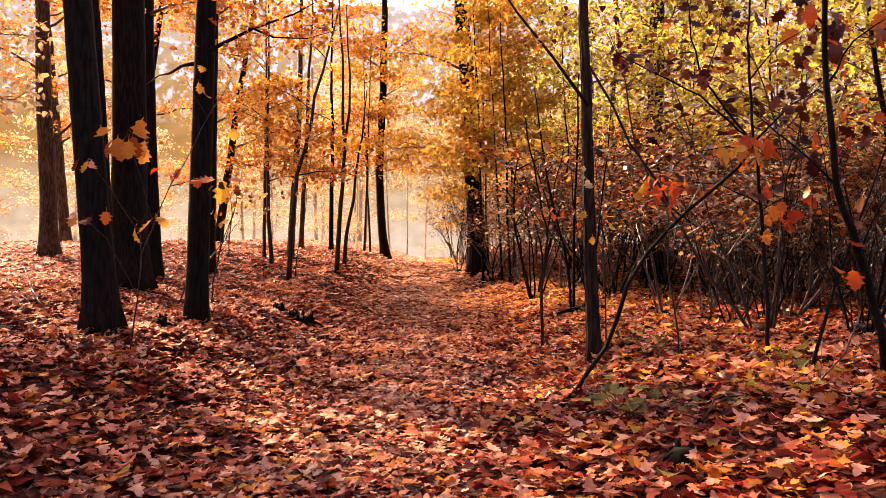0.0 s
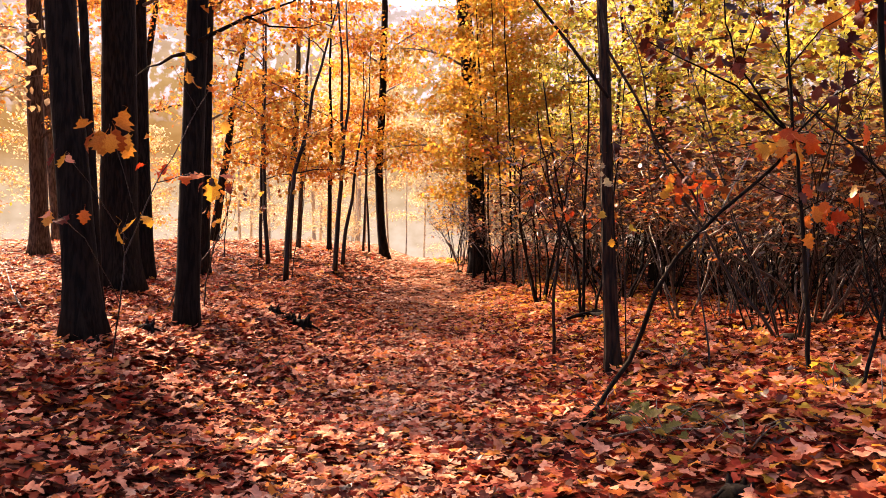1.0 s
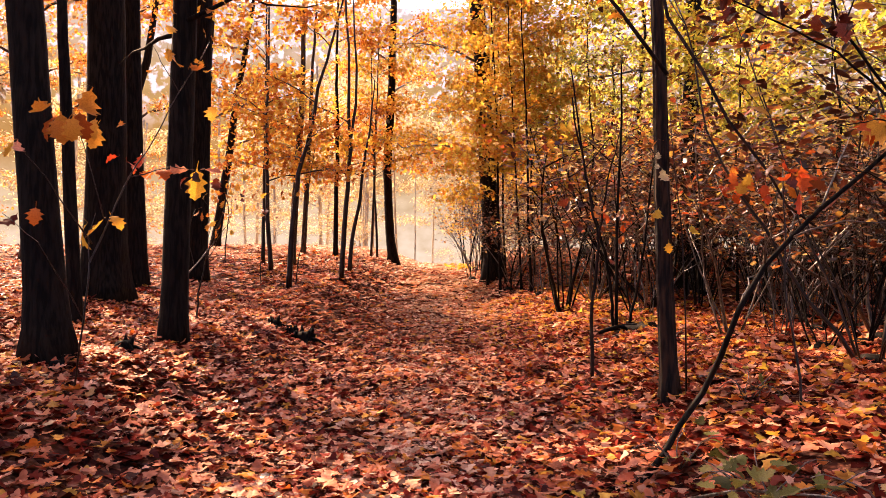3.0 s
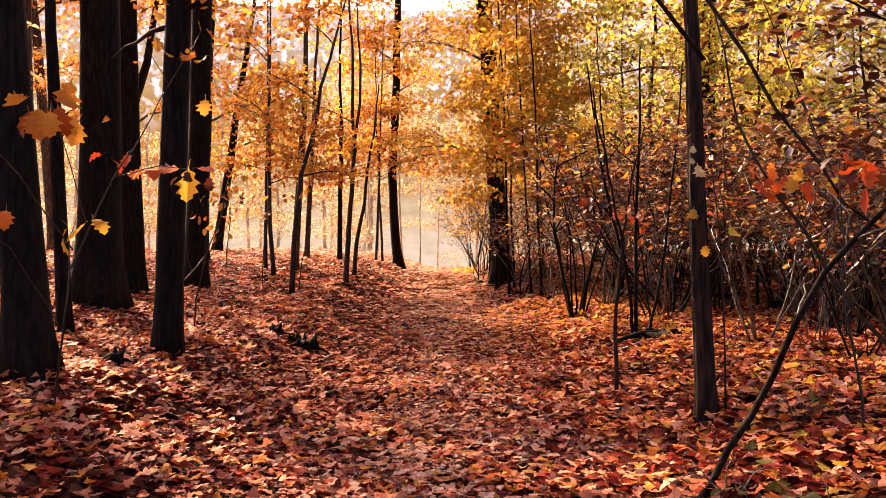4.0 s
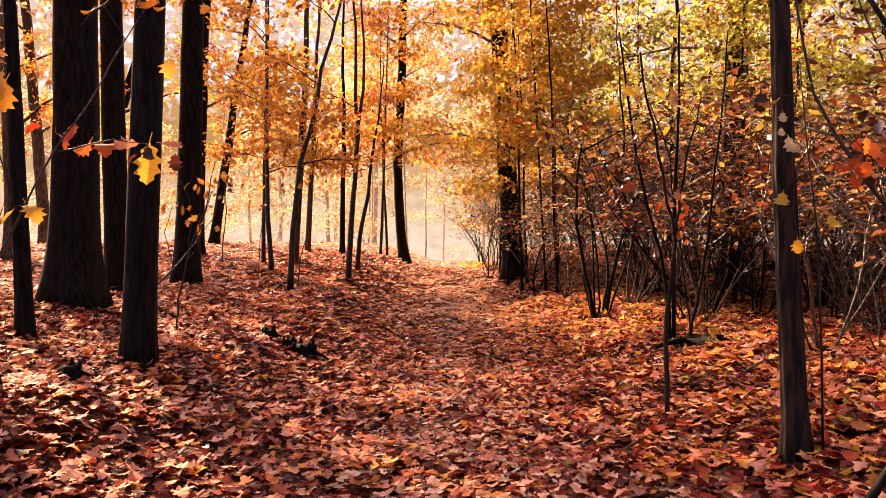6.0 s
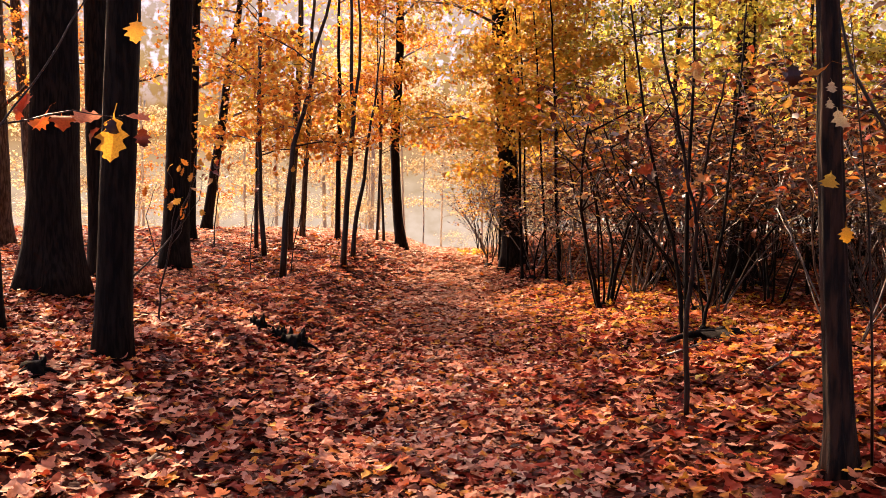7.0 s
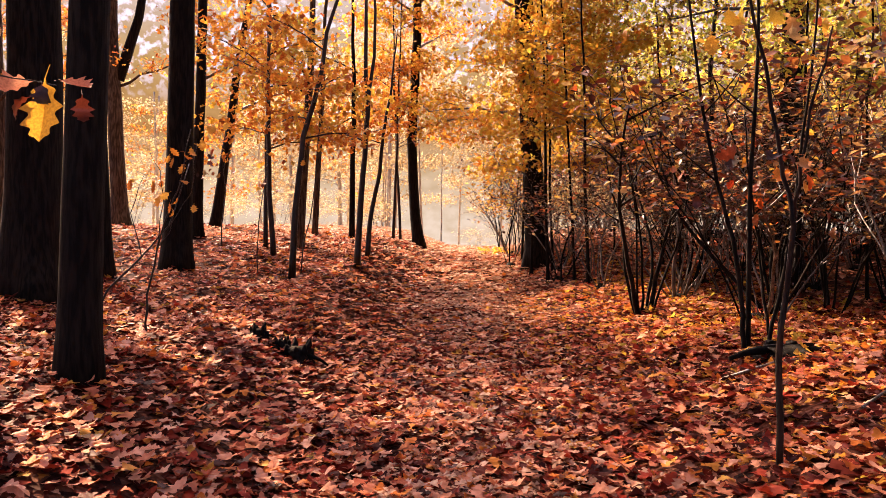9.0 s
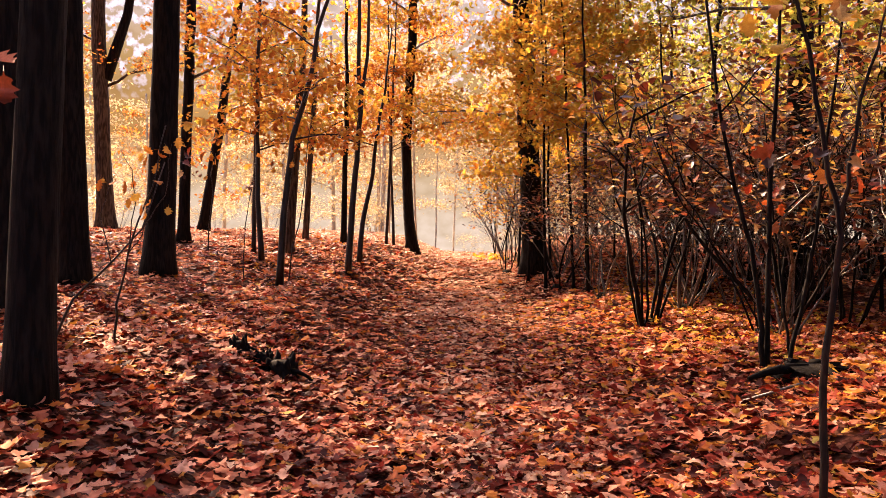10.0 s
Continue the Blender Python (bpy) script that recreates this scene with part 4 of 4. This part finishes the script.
close_sapling((3.55, 6.5), [(((3.55, 6.5, 0.5), (3.36, 6.21, 0.95), (3.14, 6.11, 1.54), (2.93, 6.0, 2.03), (2.86, 6.0, 2.76), (2.83, 5.99, 3.62), (2.8, 6.0, 4.3)), 0.038)],
              [(((2.93, 6.0, 2.03), (2.65, 6.1, 2.35), (2.4, 6.2, 2.6)), 0.010), (((2.86, 6.0, 2.76), (3.1, 6.1, 3.1), (3.4, 6.2, 3.3)), 0.010), (((2.84, 6.0, 3.2), (2.6, 6.0, 3.5), (2.35, 6.1, 3.6)), 0.009),
               (((3.14, 6.11, 1.54), (3.35, 6.2, 1.9), (3.6, 6.2, 2.3)), 0.009)],
              [((2.85, 6.0, 3.4), 16, 0.28, 0.16, RUSSET), ((3.3, 6.2, 3.2), 12, 0.25, 0.16, SCARLET), ((2.4, 6.15, 3.55), 10, 0.22, 0.15, RUSSET), ((3.2, 6.15, 2.5), 8, 0.2, 0.15, SCARLET),
               ((3.4, 6.2, 2.0), 7, 0.2, 0.15, RUSSET), ((2.9, 6.0, 1.6), 4, 0.2, 0.15, SCARLET)], "dark crooked sapling with hanging red-brown leaves", 304, BARK)
close_sapling((2.81, 6.21), [(((2.81, 6.21, 0.55), (3.11, 6.41, 1.32), (3.24, 6.31, 1.79), (3.5, 6.3, 2.5)), 0.016)], [(((3.11, 6.41, 1.32), (3.0, 6.6, 1.7), (3.1, 6.8, 2.0)), 0.007)],
              [((3.24, 6.31, 1.79), 5, 0.15, 0.14, RUSSET), ((3.1, 6.8, 2.0), 5, 0.15, 0.13, RUSSET)], "thin sapling leaning among the shrubs", 305, BARK)
close_sapling((2.15, 7.29), [(((2.15, 7.29, 0.5), (2.13, 7.35, 0.95), (2.07, 7.4, 1.5), (2.1, 7.5, 2.2)), 0.011)], [(((2.07, 7.4, 1.5), (2.3, 7.8, 1.9), (2.44, 8.6, 2.2)), 0.006)],
              [((2.44, 9.0, 2.25), 7, 0.14, 0.14, SCARLET), ((2.1, 7.5, 2.2), 5, 0.15, 0.13, RUSSET), ((2.7, 9.9, 2.36), 7, 0.13, 0.14, SCARLET)], "thin upright sapling with a few red leaves", 306)

# crooked sapling close beside the path, and the tall clump behind it
close_sapling((1.3, 10.1), [([(1.24, 10.21, 0.51), (1.23, 10.21, 0.91), (1.24, 10.21, 1.17), (1.28, 10.22, 1.45), (1.31, 10.22, 1.73), (1.3, 10.22, 1.81), (1.23, 10.22, 2.13), (1.16, 10.22, 2.55), (1.08, 10.22, 2.88), (1.04, 10.22, 3.21)], 0.021)], [([(1.31, 10.22, 1.78), (1.34, 10.22, 2.06), (1.44, 10.23, 2.55), (1.52, 10.24, 2.86)], 0.013)], [((1.23, 10.22, 2.13), 4, 0.15, 0.14, RUSSET), ((1.08, 10.22, 2.88), 8, 0.22, 0.14, GOLD), ((1.52, 10.24, 2.86), 6, 0.2, 0.14, RUSSET), ((1.34, 10.22, 2.06), 3, 0.1, 0.13, SCARLET)],
              "thin crooked brown sapling in the leaves by the path", 307, RIDGED)
close_sapling((2.3, 13.45), [([(2.05, 13.5, 0.66), (2.02, 13.5, 1.06), (1.94, 13.5, 1.65), (1.78, 13.5, 2.2), (1.65, 13.5, 2.84), (1.56, 13.5, 3.49), (1.46, 13.5, 4.23)], 0.027), ([(2.1, 13.55, 0.65), (2.11, 13.56, 1.85), (2.15, 13.57, 2.85), (2.18, 13.58, 3.86), (2.19, 13.59, 4.46)], 0.028), ([(2.26, 13.45, 0.64), (2.39, 13.47, 1.26), (2.46, 13.47, 1.66), (2.52, 13.48, 2.15), (2.6, 13.49, 2.84), (2.69, 13.5, 3.64), (2.73, 13.51, 4.23)], 0.022), ([(2.34, 13.61, 0.62), (2.27, 13.61, 1.05), (2.21, 13.61, 1.65), (2.12, 13.61, 2.21), (2.07, 13.62, 2.86)], 0.016)], [(((1.78, 13.5, 2.2), (1.28, 13.7, 2.7)), 0.01), (((2.11, 13.56, 1.85), (2.61, 13.66, 2.3)), 0.01),
              (((1.65, 13.5, 2.84), (2.05, 13.3, 3.34)), 0.009), (((2.52, 13.48, 2.15), (2.92, 13.68, 2.55)), 0.008), (((2.15, 13.57, 2.85), (1.65, 13.47, 3.25)), 0.009)],
              [((1.78, 13.5, 2.2), 6, 0.3, 0.12, RUSSET), ((1.65, 13.5, 2.84), 8, 0.35, 0.12, RUSSET), ((2.15, 13.57, 2.85), 8, 0.35, 0.12, GOLD), ((2.11, 13.56, 1.85), 6, 0.3, 0.12, RUSSET), ((2.52, 13.48, 2.15), 7, 0.35, 0.12, RUSSET), ((2.69, 13.5, 3.64), 8, 0.35, 0.12, GOLD), ((2.12, 13.61, 2.21), 5, 0.25, 0.12, SCARLET), ((1.46, 13.5, 4.23), 10, 0.4, 0.12, GOLD)],
              "tall clump of dark crooked stems at the path's edge", 308, BARK)

# fallen stem that leans up through the thicket's front
lean_rng = random.Random(5)
pts = [(0.9, 6.72, 0.1), (1.06, 6.95, 0.26), (1.2, 7.1, 0.36), (1.33, 7.25, 0.5), (1.5, 7.3, 0.71), (1.56, 7.12, 0.97), (1.62, 6.95, 1.28), (1.8, 7.0, 1.55), (1.95, 6.98, 1.72), (2.13, 6.98, 1.9), (2.42, 6.98, 2.14), (2.56, 6.98, 2.27), (2.68, 7.0, 2.42)]
fallen = thing("fallen_branch", (0.86, 6.8, level(0.86, 6.8)), "dark bare branch leaning up out of the leaves", "branch")
fo = Vector(fallen.location)
part("stem", Shape().tube([Vector(p) - fo for p in pts], taper(0.024, 0.011, len(pts)), 9, lambda i, a: 1 + 0.1 * math.sin(3 * a + i * 2)).mesh("stem", BARK), fallen)
for root_at, ends_at in ((6, (1.9, 7.4, 1.5)), (8, (2.4, 6.7, 1.8)), (9, (2.5, 7.4, 2.4)), (7, (1.75, 6.7, 1.9))):
    part("twig", Shape().tube(bent(Vector(pts[root_at]) - fo, Vector(ends_at) - fo, 0.05, 5, lean_rng, 0.02), taper(0.008, 0.003, 6), 5).mesh("twig", TWIG), fallen)

# boughs of the slim ridged tree by the path
bough = thing("broken_bough", (1.5, 8.2, 2.9), "dark drooping bough caught on a slim tree", "branch")
bo = Vector((1.5, 8.2, 2.9))
for line, r in ((((1.42, 8.25, 3.9), (1.47, 8.08, 3.4), (1.68, 7.9, 2.95), (1.8, 7.72, 2.57), (2.03, 7.6, 2.2), (2.13, 7.5, 1.95), (2.36, 7.5, 1.78)), 0.015), (((1.5, 8.22, 3.0), (1.15, 8.3, 3.52), (0.8, 8.4, 4.0), (0.5, 8.5, 4.5)), 0.018)):
    part("limb", Shape().tube([Vector(p) - bo for p in line], taper(r, r * 0.5, len(line)), 8).mesh("limb", RIDGED), bough)
for at, count in (((1.8, 7.7, 2.6), 7), ((2.1, 7.5, 2.1), 7), ((1.1, 8.3, 3.6), 5)):
    for k in range(count):
        o = Vector((lean_rng.gauss(0, 0.15), lean_rng.gauss(0, 0.15), lean_rng.gauss(0, 0.1)))
        set_leaf(bough, Vector(at) - bo + o, lean_rng.uniform(0.11, 0.16), lean_rng.uniform(0, 360), lean_rng.gauss(35, 25), lean_rng.gauss(0, 30), lean_rng.choice((RUSSET, SCARLET, GOLD)), k)

set_leaf(bough, Vector((1.58, 8.5, 1.72)) - bo, 0.09, -90, 80, 20, YELLOW, 1)

# pale leaves that hang by the slim trunk, on a thin shoot of their own
shoot = thing("shoot", (1.72, 8.5, level(1.72, 8.5)), "thin upright shoot with pale yellow-green leaves beside a trunk", "sapling")
so = Vector(shoot.location)
part("stem", Shape().tube([Vector(p) - so for p in ((1.72, 8.5, 0.4), (1.71, 8.49, 1.1), (1.68, 8.48, 1.8), (1.62, 8.47, 2.3), (1.58, 8.47, 2.75))], taper(0.008, 0.003, 5), 6).mesh("stem", RED_BARK), shoot)
for at, size, yaw, pitch, roll, mat in (((1.5, 8.48, 2.52), 0.15, 170, 20, 10, LIME), ((1.52, 8.5, 2.3), 0.13, -60, 60, 20, PALE_HAZED), ((1.5, 8.5, 1.98), 0.12, -120, 50, -15, LIME), ((1.6, 8.48, 2.62), 0.16, 20, 10, 25, LIME),
                                        ((1.49, 8.48, 2.44), 0.07, -95, 75, 0, PALE_HAZED), ((1.48, 8.48, 2.35), 0.06, -85, 70, 10, PALE_HAZED), ((1.68, 8.48, 2.1), 0.14, -20, 30, 10, LIME), ((1.74, 8.46, 1.85), 0.12, 30, 45, 0, GOLD)):
    set_leaf(shoot, Vector(at) - so, size, yaw, pitch, roll, mat, 2)

# long low bough of the straight oak
low_bough = thing("oak_bough", (-3.3, 11.4, 4.4), "long dark bough reaching over the bank with orange leaves", "branch")
lo_at = Vector((-3.3, 11.4, 4.4))
ends = []
for line, r in ((((-3.35, 11.4, 4.3), (-3.05, 11.4, 4.45), (-2.64, 11.5, 4.69), (-2.16, 11.91, 5.0), (-1.7, 12.3, 5.4)), 0.035), (((-2.64, 11.5, 4.68), (-2.4, 11.65, 4.6), (-1.99, 12.0, 4.67), (-1.6, 12.4, 4.9)), 0.018),
                (((-3.46, 11.5, 4.2), (-3.75, 11.8, 4.24), (-4.03, 12.08, 4.19), (-4.3, 12.4, 4.23), (-4.65, 12.8, 4.17)), 0.032)):
    part("limb", Shape().tube([Vector(p) - lo_at for p in line], taper(r, r * 0.15, len(line)), 8).mesh("limb", BARK), low_bough)
    ends += [] if line[0][2] == 4.2 else [Vector(p) - lo_at + Vector((lean_rng.uniform(-0.4, 0.4), lean_rng.uniform(-0.4, 0.4), lean_rng.uniform(-0.1, 0.5))) for p in line[1:] for _ in range(4)]
part("foliage", sprays("foliage", ends, 9, 0.25, 0.13, ORANGE, 410), low_bough, kind="stuff")


# ---- stumps, plants and single leaves on the floor ----
def stump(at, r, tall, seed, label):
    x, y = at
    rng = random.Random(seed)
    root = thing("stump", (x, y, level(x, y)), label, "stump", "rotten stumps in the leaves")
    line = [Vector((0, 0, -0.08)), Vector((0, 0, tall * 0.35)), Vector((0.0, 0, tall * 0.75)), Vector((0.0, 0, tall * 0.95)), Vector((0.0, 0, tall))]
    ph = rng.uniform(0, 6)
    part("body", Shape().tube(line, [r * 1.6, r * 1.25, r * 1.1, r * 0.85, r * 0.3], 16, lambda i, a: 1 + 0.25 * math.sin(3 * a + ph + i) + 0.16 * math.sin(5 * a + 2 * i) + 0.1 * math.sin(8 * a)).mesh("body", ROT), root)
    # ragged splinters round the rim
    for k in range(7 if tall > 0.12 else 3):
        a = 0.9 * k + rng.uniform(-0.3, 0.3)
        foot = Vector((math.cos(a), math.sin(a), 0)) * r * 0.8 + Vector((0, 0, tall * 0.5))
        tip = foot + Vector((math.cos(a) * r * 0.35, math.sin(a) * r * 0.35, tall * rng.uniform(0.5, 1.1)))
        part("splinter", Shape().tube(bent(foot, tip, 0, 3, rng, r * 0.08), [r * 0.42, r * 0.38, r * 0.26, r * 0.06], 5).mesh("splinter", ROT), root)
    for k in range(4):
        a = 1.57 * k + rng.uniform(-0.4, 0.4)
        tip = Vector((math.cos(a), math.sin(a), 0)) * r * rng.uniform(2.2, 3.2) + Vector((0, 0, -0.03))
        part("root", Shape().tube(bent((0, 0, tall * 0.4), tip, 0.04, 4, rng, 0.01), taper(r * 0.3, r * 0.1, 5), 7).mesh("root", ROT), root)
    return root


stump((-2.5, 14.6), 0.12, 0.17, 1, "small black rotten stump in fallen leaves on the bank")
stump((-2.72, 14.75), 0.08, 0.13, 2, "low black rotten stump in fallen leaves")
stump((-3.02, 14.85), 0.08, 0.13, 3, "low black rotten stump in fallen leaves")
stump((1.45, 4.6), 0.06, 0.08, 4, "small black stump end among bramble leaves")
stump((2.32, 13.15), 0.2, 0.07, 7, "wide low black rotten stool below crooked stems")
stump((-3.56, 10.36), 0.075, 0.12, 6, "small black rotten stump end in the leaves")
stump((-3.6, 9.0), 0.05, 0.08, 5, "small dark root end in the leaves")


def plant(at, seed, count, reach, size, mats, label):
    x, y = at
    rng = random.Random(seed)
    root = thing("bramble", (x, y, level(x, y)), label, "plant", "low plants by the path")
    for k in range(5):
        a = 1.26 * k + rng.uniform(-0.4, 0.4)
        tip = Vector((math.cos(a) * reach, math.sin(a) * reach, rng.uniform(0.08, 0.22)))
        part("stem", Shape().tube(bent((0, 0, -0.02), tip, 0.1, 5, rng, 0.02), taper(0.005, 0.002, 6), 5).mesh("stem", TWIG), root)
    for k in range(count):
        a, d = rng.uniform(0, 6.283), reach * math.sqrt(rng.random())
        set_leaf(root, (math.cos(a) * d, math.sin(a) * d, rng.uniform(0.05, 0.24)), size * rng.uniform(0.7, 1.2), rng.uniform(0, 360), rng.gauss(10, 20), rng.gauss(0, 20), rng.choice(mats), k)
    return root


GREENERY = "low bramble with dull green leaves among fallen leaves"
plant((1.25, 6.95), 1, 22, 0.35, 0.11, (FRESH, FRESH, LITTER), GREENERY)
plant((1.4, 5.9), 2, 26, 0.4, 0.12, (FRESH, FRESH, LITTER), GREENERY)
plant((1.7, 5.2), 3, 20, 0.35, 0.11, (FRESH, RUSSET), GREENERY)
plant((2.6, 6.15), 4, 16, 0.2, 0.14, (FRESH, LITTER, YELLOW), "small plant with pale green and yellow leaves")
plant((2.0, 7.9), 5, 14, 0.3, 0.1, (FRESH, RUSSET), GREENERY)
plant((-0.07, 29.3), 6, 60, 0.45, 0.16, (YELLOW, GOLD), "small yellow-leaved bush at the path's edge")

drop = random.Random(77)
for k in range(300):
    y = 3.6 + 8.0 * drop.random() ** 1.2
    x = drop.uniform(-0.42, 0.42) * y - 0.2
    mat = drop.choice((LITTER, LITTER, LITTER, ORANGE, RUSSET, GOLD if k % 3 == 0 else LITTER, SCARLET if k % 2 else LITTER))
    ob = part("leaf", LEAF[mat.name][k % 6], ground)
    ob.matrix_local = pose(x, y, level(x, y) + float(rough(x, y)) + 0.05, drop.gauss(0, 8), drop.gauss(0, 8), drop.uniform(0, 360)) @ Matrix.Scale(drop.uniform(0.1, 0.16), 4)


# ---- dead sticks on the floor ----
def stick(line, r, seed):
    rng = random.Random(seed)
    at = Vector((line[0][0], line[0][1], level(line[0][0], line[0][1])))
    root = thing("stick", at, "dead brown stick lying bent over the fallen leaves", "stick", "sticks on the floor")
    pts = [Vector((x, y, level(x, y) + h)) - at for x, y, h in line]
    part("shaft", Shape().tube(pts, taper(r, r * 0.5, len(pts)), 7).mesh("shaft", TWIG), root)
    for k in (1, 2):
        d = Vector((rng.uniform(-1, 1), rng.uniform(-1, 1), rng.uniform(0.2, 0.7))).normalized()
        part("twig", Shape().tube(bent(pts[k], pts[k] + d * rng.uniform(0.15, 0.35), 0.02, 3, rng, 0.01), taper(r * 0.5, r * 0.2, 4), 5).mesh("twig", TWIG), root)


stick(((-5.5, 11.3, 0.0), (-5.75, 11.6, 0.08), (-6.1, 12.1, 0.2), (-6.4, 12.5, 0.45)), 0.016, 1)
stick(((-6.9, 13.0, 0.02), (-7.3, 13.2, 0.12), (-7.8, 13.5, 0.1), (-8.2, 13.6, 0.02)), 0.018, 2)
stick(((1.1, 6.4, 0.02), (1.35, 6.1, 0.07), (1.6, 5.7, 0.06), (1.75, 5.5, 0.03)), 0.01, 3)
stick(((1.6, 12.6, 0.03), (2.0, 12.5, 0.07), (2.5, 12.6, 0.06), (2.9, 12.5, 0.03)), 0.013, 4)
stick(((2.4, 5.6, 0.02), (2.55, 5.4, 0.1), (2.62, 5.2, 0.3), (2.66, 5.1, 0.55)), 0.008, 5)
stick(((2.0, 10.9, 0.02), (2.3, 11.1, 0.08), (2.7, 11.2, 0.06), (3.0, 11.4, 0.03)), 0.011, 6)
